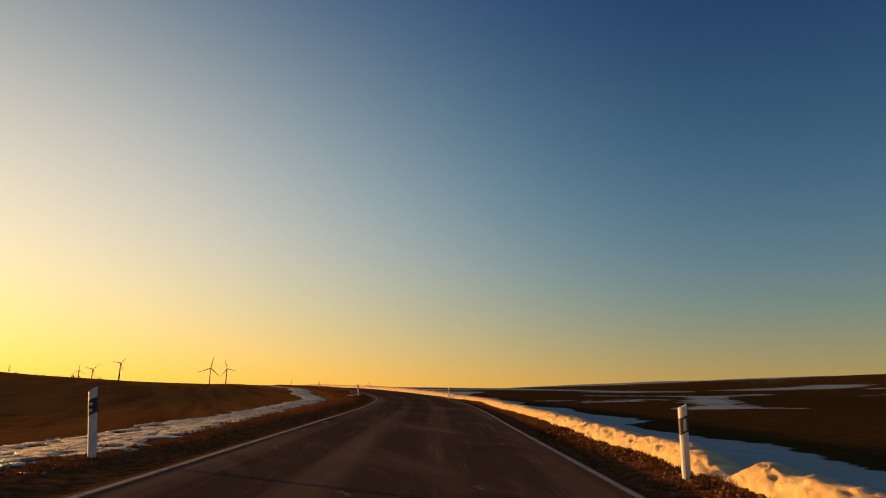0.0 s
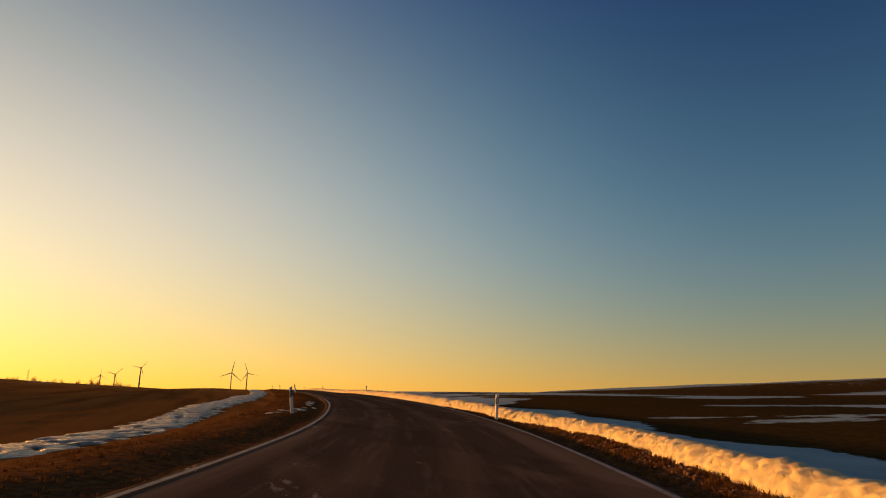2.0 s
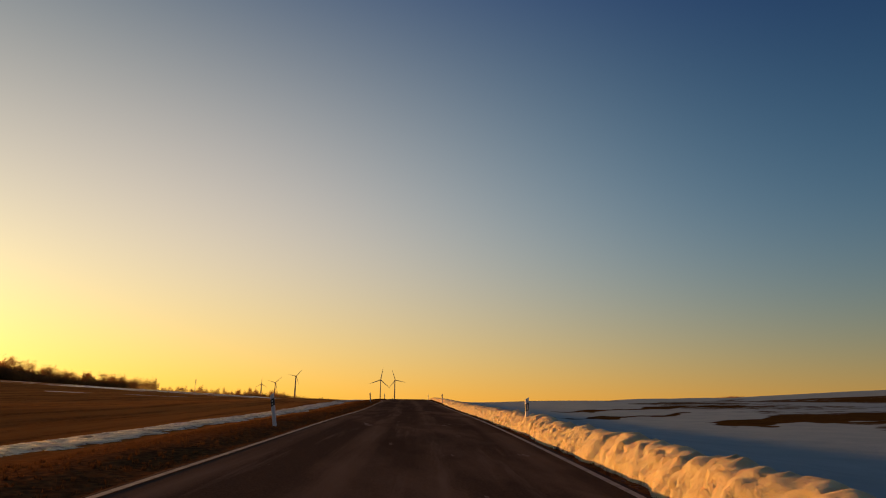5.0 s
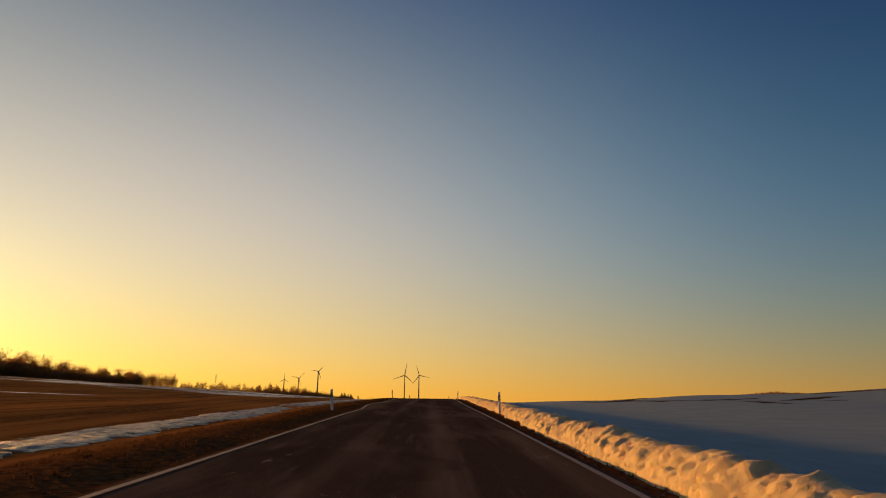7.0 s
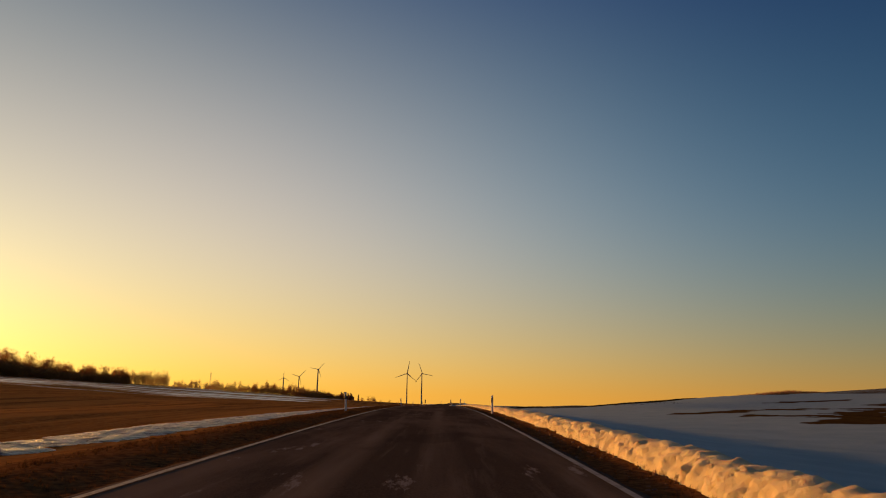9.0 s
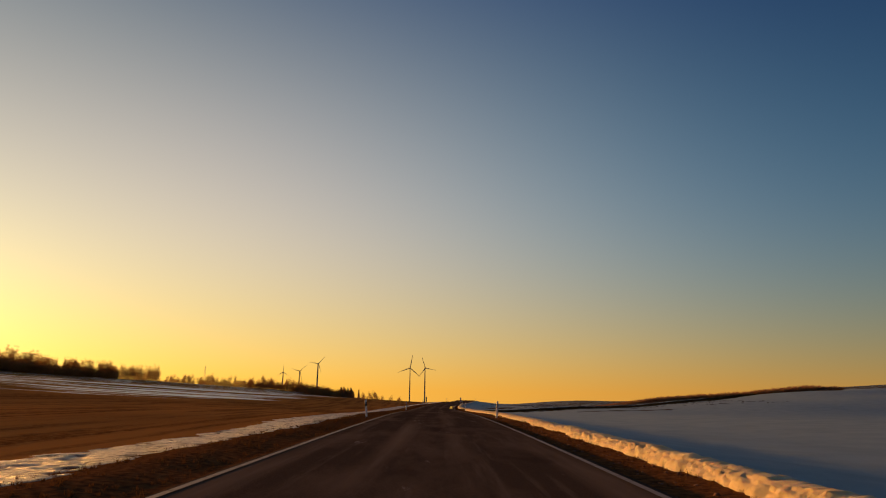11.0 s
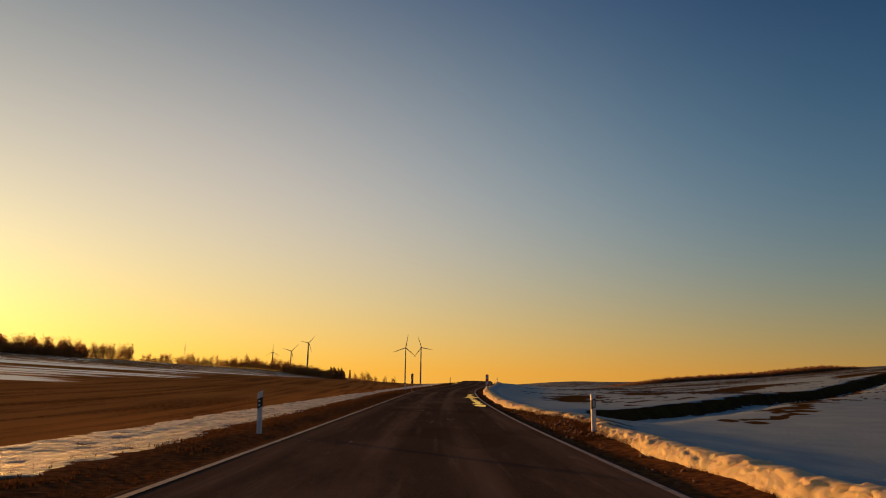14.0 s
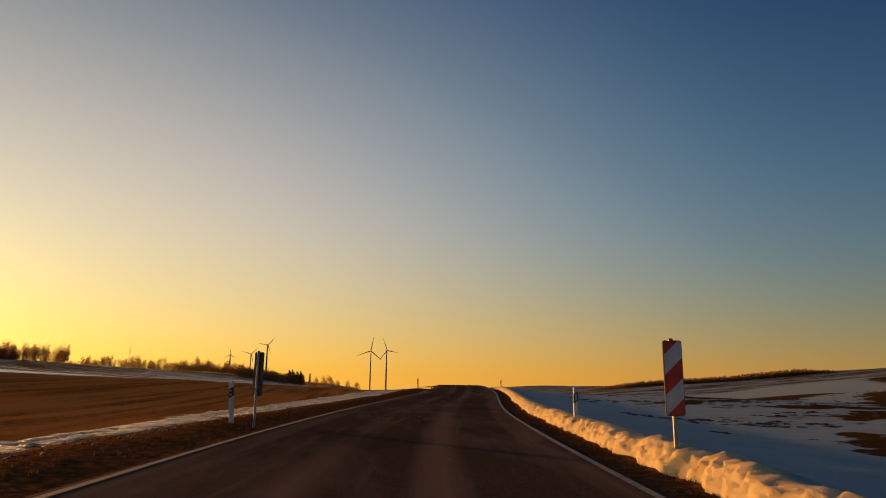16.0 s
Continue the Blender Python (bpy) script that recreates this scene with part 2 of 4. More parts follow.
WHITE_FILM = grain_material("white_film", (0.62, 0.62, 0.62), (0.74, 0.74, 0.73), 6.0, 0.45)
ZINC = grain_material("galvanised_steel", (0.30, 0.30, 0.30), (0.42, 0.42, 0.42), 12.0, 0.5, (1, 1, 1), 0.8)
BACK_PLATE = grain_material("dull_grey_back", (0.10, 0.085, 0.07), (0.15, 0.13, 0.11), 6.0, 0.8)
TURBINE_PAINT = grain_material("pale_grey_turbine_paint", (0.26, 0.24, 0.21), (0.32, 0.30, 0.27), 0.2, 0.8)


def water_material():
    n = Nodes("puddle_water")
    n.bump(n.noise(n.where(), 9.0, 3), 0.05, 0.005)
    return n.done((0.02, 0.018, 0.015), 0.04, 0.0, 0.6)


WATER = water_material()


# ---- mesh helpers ----
def link_mesh(name, verts, faces, material, parent=None, label="", smooth=False):
    me = bpy.data.meshes.new(name)
    me.from_pydata([tuple(v) for v in verts], [], [tuple(int(i) for i in f) for f in faces])
    me.materials.append(material)
    if smooth:
        me.polygons.foreach_set("use_smooth", [True] * len(me.polygons))
    me.update()
    ob = new(name, me)
    if parent:
        ob.parent = parent
    if label:
        tagged(ob, label)
    return ob


def part(name, bm, material, parent=None, label="", smooth=False):
    me = bpy.data.meshes.new(name)
    bmesh.ops.recalc_face_normals(bm, faces=bm.faces)
    bm.to_mesh(me)
    bm.free()
    me.materials.append(material)
    if smooth:
        me.polygons.foreach_set("use_smooth", [True] * len(me.polygons))
    ob = new(name, me)
    if parent:
        ob.parent = parent
    if label:
        tagged(ob, label)
    return ob


def tube(bm, a, b, ra, rb, sides=8, caps=True):
    """A tapered round bar from a to b."""
    a, b = Vector(a), Vector(b)
    q = (b - a).to_track_quat("Z", "Y")
    rings = []
    for p, r in ((a, ra), (b, rb)):
        rings.append([bm.verts.new(p + q @ Vector((r * math.cos(k * math.tau / sides), r * math.sin(k * math.tau / sides), 0))) for k in range(sides)])
    for k in range(sides):
        bm.faces.new((rings[0][k], rings[0][(k + 1) % sides], rings[1][(k + 1) % sides], rings[1][k]))
    if caps:
        bm.faces.new(rings[0][::-1])
        bm.faces.new(rings[1])


def prism(bm, outline, y0, y1):
    """An outline in x and z, drawn out from y0 to y1."""
    a = [bm.verts.new((x, y0, z)) for x, z in outline]
    b = [bm.verts.new((x, y1, z)) for x, z in outline]
    bm.faces.new(a)
    bm.faces.new(b[::-1])
    for k in range(len(a)):
        bm.faces.new((a[k - 1], a[k], b[k], b[k - 1]))


# ---- the road's line and the lie of the land ----
# y, x of the centre line, height
LINE = np.array([
    (-60, -22.30, -0.68), (-30, -11.30, -0.48), (0, -0.42, -0.13), (15, 5.03, 0.12), (30, 10.45, 0.39), (45, 15.03, 0.69), (60, 17.96, 1.07), (75, 19.78, 1.41),
    (90, 20.98, 1.73), (105, 21.93, 2.00), (120, 22.76, 2.17), (142, 23.79, 2.55), (165, 24.79, 2.92), (182, 25.73, 3.15), (200, 26.71, 3.25), (219, 27.69, 3.18),
    (238, 28.57, 3.05), (260, 29.49, 2.75), (285, 30.59, 2.21), (310, 31.83, 1.79), (335, 33.60, 1.58), (350, 35.08, 1.54), (360, 36.46, 1.49), (370, 38.23, 1.47),
    (385, 40.99, 1.50), (400, 43.35, 1.57), (415, 45.41, 1.61), (430, 47.17, 1.58), (450, 49.17, 1.28), (480, 50.57, 0.68), (520, 50.57, -0.22)])


def smooth_curve(xs, ys, q):
    """A smooth curve through points, straight beyond its ends."""
    xs, ys, q = np.asarray(xs, float), np.asarray(ys, float), np.asarray(q, float)
    m = np.gradient(ys, xs)
    i = np.clip(np.searchsorted(xs, q) - 1, 0, len(xs) - 2)
    h = xs[i + 1] - xs[i]
    s = np.clip((q - xs[i]) / h, 0, 1)
    v = (1 + 2 * s) * (1 - s) ** 2 * ys[i] + s * (1 - s) ** 2 * h * m[i] + s * s * (3 - 2 * s) * ys[i + 1] + s * s * (s - 1) * h * m[i + 1]
    return v + np.where(q < xs[0], (q - xs[0]) * m[0], 0) + np.where(q > xs[-1], (q - xs[-1]) * m[-1], 0)


def line_x(y):
    y = np.asarray(y, float)
    return smooth_curve(LINE[:, 0], LINE[:, 1], np.clip(y, -60, 520))


def line_z(y):
    y = np.asarray(y, float)
    z = smooth_curve(LINE[:, 0], LINE[:, 2], np.clip(y, -60, 520))
    return z


def slope_factor(y):
    """Cosine of the road's heading: turns a shift along x into the distance from the centre line."""
    y = np.asarray(y, float)
    g = (line_x(y + 0.5) - line_x(y - 0.5))
    return 1 / np.sqrt(1 + g * g)


def ramp(v, a, b):
    s = np.clip((np.asarray(v, float) - a) / (b - a), 0, 1)
    return s * s * (3 - 2 * s)


WAVES = [(0.011, 0.017, 0.4, 0.3), (0.023, -0.013, 0.28, 1.7), (-0.031, 0.04, 0.16, 4.0), (0.07, 0.05, 0.08, 2.2), (0.13, -0.17, 0.05, 5.1), (0.33, 0.27, 0.025, 0.9)]


def waves(x, y):
    return sum(a * np.sin(kx * x + ky * y + p) for kx, ky, a, p in WAVES)


WOOD_HILL = (-530.0, 960.0)


def stream_line(d):
    """y of the little stream that crosses under the road, by the distance to the road's right."""
    return np.interp(d, (0, 8, 12, 16, 26, 49, 75, 130, 260), (312, 317, 321, 325, 337, 366, 400, 466, 600)) + 0.5 * np.sin(d * 0.55) + 0.25 * np.sin(d * 1.7 + 1)


def stream_bank(d, y):
    """The steep far bank of the stream: a dip before it, a step up behind."""
    step = np.interp(d, (6.5, 9, 12, 16, 30, 60, 200, 300), (0, 0.35, 0.5, 0.65, 0.8, 1.1, 1.3, 0))
    q = y - stream_line(d)
    return step * np.where(q < 0, -0.7 * ramp(q, -8, -0.4), np.where(q < 1.4, -0.7 + 1.1 * ramp(q, -0.2, 1.4), 0.4 * (1 - ramp(q, 1.4, 34))))


def field_rise(d, y):
    """The field climbs to the right along the stream, and falls again behind it."""
    high = 0.75 * np.interp(d, (12, 26, 40, 59, 80, 110, 150, 200, 300, 500), (0, 0.6, 1.1, 1.9, 2.3, 4.6, 7.0, 9.0, 9.0, 0))
    q = y - stream_line(d)
    return high * ramp(q, -110, 0) * (1 - ramp(q, 60, 400))


def land(x, y):
    """Height of the land."""
    x, y = np.asarray(x, float), np.asarray(y, float)
    d = (x - line_x(y)) * slope_factor(y)
    left, right = np.maximum(-d, 0), np.maximum(d, 0)
    z = line_z(y) - 0.05 - 0.04 * ramp(np.abs(d), 2.8, 3.2) + 0.11 * ramp(np.abs(d), 3.3, 4.6)
    z = z - 0.26 * ramp(left, 4.0, 7.2) + 0.05 * ramp(left, 9.0, 14.0)
    z = z - 0.42 * ramp(right, 4.8, 10.5) + 0.34 * ramp(right, 12.0, 28.0)
    rise_l = 0.045 * np.maximum(left - 13, 0) + 0.015 * np.maximum(left - 70, 0)
    rise_l = 90 * (1 - np.exp(-rise_l / 90))
    rise_r = 0.012 * np.maximum(right - 14, 0) + 0.034 * np.maximum(right - 70, 0)
    rise_r = 60 * (1 - np.exp(-rise_r / 60))
    fall = 32 * np.clip((y - 400) / 1400, 0, 1) * (1 - 0.68 * ramp(left, 20, 260)) * (1 - 0.45 * ramp(right, 120, 520))
    hill = 5 * np.exp(-((x - WOOD_HILL[0]) / 170) ** 2 - ((y - WOOD_HILL[1]) / 220) ** 2)
    dip = (1.0 * ramp(y, 230, 310) + 1.7 * ramp(y, 300, 420)) * ramp(right, 8, 45) * (1 - ramp(right, 120, 320))
    dip = dip + (90 * ramp(np.hypot(x - 25, y - 165), 1250, 3000) + 12 * ramp(y, 480, 900) * (1 - ramp(right, 400, 850))) * ramp(right, 10, 130)
    dip = dip + (60 - 12 * ramp(left, 150, 500)) * ramp(y, 1200, 4000) * (1 - ramp(right, 10, 130))
    dip = dip - 0.016 * np.maximum(right - 420, 0) * (1 - ramp(right, 900, 1500))
    low_field = 0.6 * ramp(left, 14, 30) * (1 - ramp(left, 60, 110)) * ramp(y, 110, 150) * (1 - ramp(y, 210, 250))
    low_field = low_field + 0.45 * ramp(left, 16, 34) * (1 - ramp(left, 90, 150)) * ramp(y, 55, 95) * (1 - ramp(y, 250, 300))
    knoll = -low_field + 1.9 * ramp(right, 18, 85) * (1 - ramp(right, 150, 420)) * ramp(y, 285, 340) * (1 - ramp(y, 410, 480))
    swell = 0.02 * np.clip(right - 130, 0, 110) * (1 - ramp(y, 420, 620)) + 0.035 * np.clip(right - 600, 0, 600)
    return z + rise_l + rise_r + swell + stream_bank(d, y) + field_rise(d, y) + knoll - dip - fall + hill + waves(x, y) * ramp(np.abs(d), 14, 160)


# distance from the centre line to the foot of the snow bank, and the bank's height, along y
BANK = np.array([(-30, 4.3, 0.27), (0, 4.3, 0.27), (20, 4.4, 0.27), (33, 4.1, 0.28), (43, 4.4, 0.27), (50, 3.8, 0.28), (56, 3.75, 0.31), (63, 3.4, 0.37), (72, 3.2, 0.45), (90, 3.3, 0.46), (138, 3.45, 0.40), (150, 3.75, 0.35),
                 (182, 3.9, 0.30), (215, 4.0, 0.20), (246, 4.25, 0.16), (275, 4.15, 0.17), (297, 4.0, 0.20), (301, 4.2, 0.15), (304.5, 4.9, 0.17), (308, 4.55, 0.16), (311.5, 4.1, 0.14), (317, 3.7, 0.19), (324, 3.6, 0.20), (340, 3.65, 0.27), (360, 3.7, 0.27), (470, 3.7, 0.27)])


def bank_foot(y):
    return np.interp(y, BANK[:, 0], BANK[:, 1])


# ---- ground, one sheet ----
def graded(start, stop, step, growth, limit):
    out, v = [], start
    while v < stop:
        out.append(v)
        v += step
        step = min(step * growth, limit)
    return out + [stop]


def strip_mask(y, d, ay, ad, by, bd, half):
    """1 within half of the line from (ay, ad) to (by, bd), falling off around it."""
    t = np.clip(((y - ay) * (by - ay) + (d - ad) * (bd - ad)) / ((by - ay) ** 2 + (bd - ad) ** 2), 0, 1)
    gap = np.hypot(y - ay - t * (by - ay), d - ad - t * (bd - ad))
    return 1 - ramp(gap, half * 0.2, half * 2.6)


def snow_cover(x, y):
    d = (x - line_x(y)) * slope_factor(y)
    left, right = -d, d
    # right-hand field: a strip of snow by the road, then open snow further on
    edge = 10.6 + 1.2 * ramp(y, 36, 50) + 8 * ramp(y, 72, 95) + 5 * ramp(y, 95, 150) + 40 * ramp(y, 148, 200) + 150 * ramp(y, 200, 240)
    edge = edge + 1.0 * np.sin(y * 0.21 + 0.8) + 1.0 * np.sin(y * 0.47 + 1)
    near = 1 - ramp(right, edge - 2.2, edge + 2.2)
    far = 0.13 + 0.09 * ramp(y, 60, 100) + 0.22 * ramp(right, 32, 58) * ramp(y, 78, 125) + 0.26 * ramp(y, 92, 118) * (1 - 0.6 * ramp(right, 40, 90)) + 0.10 * ramp(y, 130, 260)
    for s in ((38, 20, 34, 28, 0.8), (40, 24, 64, 41, 2.6), (64, 40, 83, 70, 1.5), (68, 27, 67, 42, 1.5), (53, 18, 52, 23, 1.2), (58, 15, 54, 27, 0.8), (69, 73, 70, 82, 0.8), (100, 118, 106, 128, 2.0), (108, 90, 130, 145, 6.0), (95, 45, 110, 70, 3.0)):
        far = far + 0.46 * strip_mask(y, right, *s)
    far = far - 0.26 * ramp(right + 0.4 * (y - 110), 62, 84) * ramp(y, 70, 100) * (1 - ramp(y, 196, 236))
    far = np.maximum(far, 0.66 * ramp(right, 150, 200) * ramp(y, 150, 300))
    c = np.maximum(near * 0.86, far)
    # bare earth: the stream's bank, a ploughed stretch behind it, and grass strips before it
    wy = y + 1.1 * np.sin(right * 0.8 + 0.3 * y) + 0.7 * np.sin(right * 2.1 - 0.9 * y + 1)
    wr = right + 0.8 * np.sin(y * 0.7 + 2) + 0.5 * np.sin(y * 1.9 + right)
    q = (y - stream_line(right)) / (1 + np.maximum(right - 40, 0) / 30)
    soil = ramp(q, -0.5, 0.0) * (1 - ramp(q, 1.3, 2.0)) * ramp(right, 7, 9) * (1 - ramp(right, 190, 260))
    for s in ((334, 9.5, 352, 14, 1.2), (331, 15, 336, 19.6, 0.5), (327, 11.5, 329, 11.8, 0.4), (354, 22, 376, 36, 2.2), (384, 38, 414, 58, 2.4), (382, 15, 388, 22, 1.0), (374, 26, 380, 33, 1.3), (397, 46, 402, 58, 2.4), (362, 19, 368, 24, 0.9),
              (395, 24, 405, 30, 1.6), (374, 22, 380, 26, 1.0), (420, 40, 430, 52, 3.0), (346, 26, 356, 40, 1.2), (500, 150, 570, 195, 9.0)):
        soil = np.maximum(soil, 0.95 * strip_mask(wy, wr, *s))
    for s in ((319, 19, 342, 34, 0.7), (342, 34, 364, 51, 0.8), (307, 22, 323, 41, 0.8), (312, 14, 318, 18, 0.4), (176, 31, 196, 37, 0.8), (205, 50, 240, 75, 2.2), (212, 20, 230, 41, 1.2), (206, 28, 220, 43, 1.2),
              (240, 60, 270, 90, 2.4), (112, 16, 122, 40, 1.3), (136, 14, 140, 32, 1.2), (121, 9, 126, 20, 0.7), (194, 20, 250, 60, 1.0), (189, 24, 218, 46, 1.1), (300, 97, 316, 125, 1.8), (321, 83, 324, 105, 1.4), (206, 21, 195, 25, 0.8)):
        soil = np.maximum(soil, 0.78 * strip_mask(wy, wr, *s))
    c = c - 0.95 * soil - 0.17 * ramp(y, 325, 350) * ramp(right, 7, 12)
    # left-hand field: bare, with streaks of snow on the far slope
    cl = 0.48 * ramp(left, 18 + 10 * (y < 340), 44) * ramp(y, 288, 335) * (1 - 0.14 * ramp(left, 110, 220))
    cl = np.maximum(cl, 0.62 * strip_mask(y, left, 184, 54, 202, 40, 0.9))
    return np.where(d > 0, np.where(right < bank_foot(y) + 0.45, 0.0, c), cl)


def build_ground():
    ys = sorted({*[-v for v in graded(20, 2600, 2, 1.12, 300)], *graded(-20, 420, 0.8, 1.0, 0.8), *graded(420.5, 4800, 1.0, 1.03, 110)})
    pos = graded(0, 14, 0.5, 1.0, 0.5)[:-1] + graded(14, 120, 0.6, 1.03, 3.0)[:-1] + graded(120, 4500, 3.2, 1.06, 160)
    ds = sorted({-v for v in pos} | set(pos))
    Y, D = np.meshgrid(np.array(ys), np.array(ds), indexing="ij")
    X = line_x(Y) + D / np.where(np.abs(D) < 200, slope_factor(Y), 1.0)
    Z = land(X, Y)
    rough = np.array([noise.noise((x * 0.9, y * 0.9, 0)) for x, y in zip(X.ravel(), Y.ravel())]).reshape(X.shape)
    Z = Z + 0.045 * rough * ramp(np.abs(D), 2.8, 4.0)
    ny, nd = X.shape
    verts = np.stack([X.ravel(), Y.ravel(), Z.ravel()], 1)
    k = (np.arange(ny - 1)[:, None] * nd + np.arange(nd - 1)[None, :]).ravel()
    me = bpy.data.meshes.new("ground")
    me.from_pydata(verts.tolist(), [], np.stack([k, k + 1, k + nd + 1, k + nd], 1).tolist())
    me.materials.append(GROUND)
    me.polygons.foreach_set("use_smooth", [True] * len(me.polygons))
    cover = me.attributes.new("cover", "FLOAT", "POINT")
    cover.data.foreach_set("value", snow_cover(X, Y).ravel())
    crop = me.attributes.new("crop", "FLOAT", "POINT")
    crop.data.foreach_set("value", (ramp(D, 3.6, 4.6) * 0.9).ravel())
    verge = me.attributes.new("verge", "FLOAT", "POINT")
    verge.data.foreach_set("value", (1 - ramp(np.abs(D), 5.2, 7.0)).ravel())
    return tagged(new("ground", me), "brown winter fields with patches of old snow", "ground", kind="structure")


build_ground()


# ---- road ----
HALF = 3.0


def ribbon(name, ys, offsets, lifts, material, label, category):
    """A band that follows the road: offsets from its centre line, and heights over it."""
    ys = np.asarray(ys)
    cx, cz = line_x(ys), line_z(ys)
    g = line_x(ys + 0.5) - line_x(ys - 0.5)
    c = 1 / np.sqrt(1 + g * g)
    verts, faces, n = [], [], len(offsets)
    for i in range(len(ys)):
        for o, h in zip(offsets, lifts):
            wob = 0.0 if abs(o) < HALF - 0.01 else 0.07 * noise.noise((ys[i] * 0.8, o, 3)) + 0.04 * noise.noise((ys[i] * 2.6, o, 5))
            if o < -2.5:
                wob -= float(np.interp(ys[i], (148, 153, 157, 161, 163.5, 168), (0, -0.12, 0.12, 0.36, 0.28, 0)))
            verts.append((cx[i] + (o + wob) * c[i], ys[i] - (o + wob) * g[i] * c[i], cz[i] + h))
    for i in range(len(ys) - 1):
        for k in range(n - 1):
            a = i * n + k
            faces.append((a, a + 1, a + n + 1, a + n))
    ob = link_mesh(name, verts, faces, material, smooth=True)
    across = ob.data.attributes.new("across", "FLOAT", "POINT")
    across.data.foreach_set("value", list(offsets) * len(ys))
    return tagged(ob, label, category, kind="structure")


offs = [-HALF - 0.12, -HALF, -HALF + 0.05, -2.2, -1.1, 0.0, 1.1, 2.2, HALF - 0.05, HALF, HALF + 0.12]
ribbon("road", np.arange(-60, 520, 0.75), offs, [-0.12, 0.0] + [0.005 * (1 - (o / HALF) ** 2) for o in offs[2:-2]] + [0.0, -0.12],
       ASPHALT, "narrow patched dark asphalt country road without centre line", "road")


def edge_line(side):
    o = side * 2.85
    ob = ribbon("edge_line", np.arange(-60, 420, 0.5), [o - 0.05, o, o + 0.05], [0.011, 0.011, 0.010], PAINT, "worn white painted line along the road's edge", "road marking")
    return ob


edge_line(-1)
edge_line(1)


# ---- snow ----
def snow_ridge(name, y0, y1, step, profile, lump, material, label, category, crest=0):
    """Heaped snow along the road. profile(y) gives rows of (distance from the centre line, height over the land, dirt)."""
    ys = np.arange(y0, y1, step)
    cx = line_x(ys)
    g = line_x(ys + 0.5) - line_x(ys - 0.5)
    c = 1 / np.sqrt(1 + g * g)
    verts, dirt, dulled, faces, n = [], [], [], [], 0
    for i, y in enumerate(ys):
        rows = profile(float(y))
        n = len(rows)
        for k, (o, h, s) in enumerate(rows):
            x, yy = cx[i] + o * c[i], y - o * g[i] * c[i]
            amount = min(1.0, max(h, 0) / 0.12)
            p = Vector((x * 0.9, yy * 1.0, h * 1.4))
            knobs = noise.noise(p * 1.9) * 0.16 + abs(noise.noise(p * 4.4)) * 0.40 + abs(noise.noise(p * 8.5)) * 0.26 - 0.18
            fluff = noise.noise(p * 13.0) * 0.15 + noise.noise(p * 21.0) * 0.07
            push = lump * amount * (knobs + fluff)
            verts.append((x - push * 0.9 * (1 if o > 0 else -1), yy + lump * amount * noise.noise(p * 6.0 + Vector((9, 2, 5))) * 0.35, h + push * 0.7))
            dirt.append(s)
            # rises to 1 behind the crest, where shade is put into the colour
            dulled.append(max(0.0, min(1.0, (k - crest) / 3)) if crest else 0.0)
    arr = np.array(verts)
    arr[:, 2] += land(arr[:, 0], arr[:, 1])
    for i in range(len(ys) - 1):
        for k in range(n - 1):
            a = i * n + k
            faces.append((a, a + 1, a + n + 1, a + n))
    ob = link_mesh(name, arr.tolist(), faces, material, smooth=True)
    at = ob.data.attributes.new("dirt", "FLOAT", "POINT")
    at.data.foreach_set("value", dirt)
    at = ob.data.attributes.new("dulled", "FLOAT", "POINT")
    at.data.foreach_set("value", dulled)
    return tagged(ob, label, category, kind="structure")


def bank_profile(y):
    """Ploughed bank on the right: foot, crest and back."""
    foot = float(bank_foot(y)) + 0.16 * noise.noise((y * 0.35, 0, 0)) + 0.10 * noise.noise((y * 1.3, 4, 0))
    high = float(np.interp(y, BANK[:, 0], BANK[:, 2]))
    high *= 1 + 0.22 * noise.noise((y * 0.5, 7, 0)) + 0.16 * noise.noise((y * 1.7, 9, 0)) + 0.08 * noise.noise((y * 4.2, 13, 0))
    if abs(y - 137.6) < 0.5:
        high *= 0.25 + 1.5 * abs(y - 137.6)
    w = float(np.interp(y, (0, 25, 60, 140, 210), (0.7, 0.9, 1.1, 1.1, 0.6)))
    if abs(y - 7.0) < 0.8:
        high *= 0.15 + abs(y - 7.0)
    bare = 0.5 * float(np.interp(y, (296, 301, 311, 316), (0, 1, 1, 0))) * (0.75 + 0.9 * noise.noise((y * 0.9, 41, 0))) + 0.18 * max(0.0, noise.noise((y * 0.4, 31, 0)))
    foot += 0.05 * noise.noise((y * 4.0, 15, 0)) + 0.03 * noise.noise((y * 9.0, 16, 0))
    rows = [(-0.08, -0.12, 0.5), (0.0, -0.02, 0.4)]
    for t in (0.06, 0.13, 0.2, 0.28, 0.36, 0.45, 0.54, 0.63, 0.72, 0.82, 0.92):
        rows.append((t * w * 0.45, high * math.sin(t * math.pi / 2) ** 0.7, 0.32 * (1 - t) ** 3 + bare))
    for t in (0.0, 0.1, 0.2, 0.32, 0.46, 0.62, 0.8):
        rows.append((w * 0.45 + 0.14 + t * 0.9, high * (1 - t) ** 1.3, bare))
    rows += [(w * 0.45 + 1.05, 0.0, 0.0), (w * 0.45 + 1.2, -0.15, 0.0)]
    return [(foot + o, h, s) for o, h, s in rows]


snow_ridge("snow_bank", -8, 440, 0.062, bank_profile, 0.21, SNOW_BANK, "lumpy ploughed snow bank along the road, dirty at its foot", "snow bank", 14)


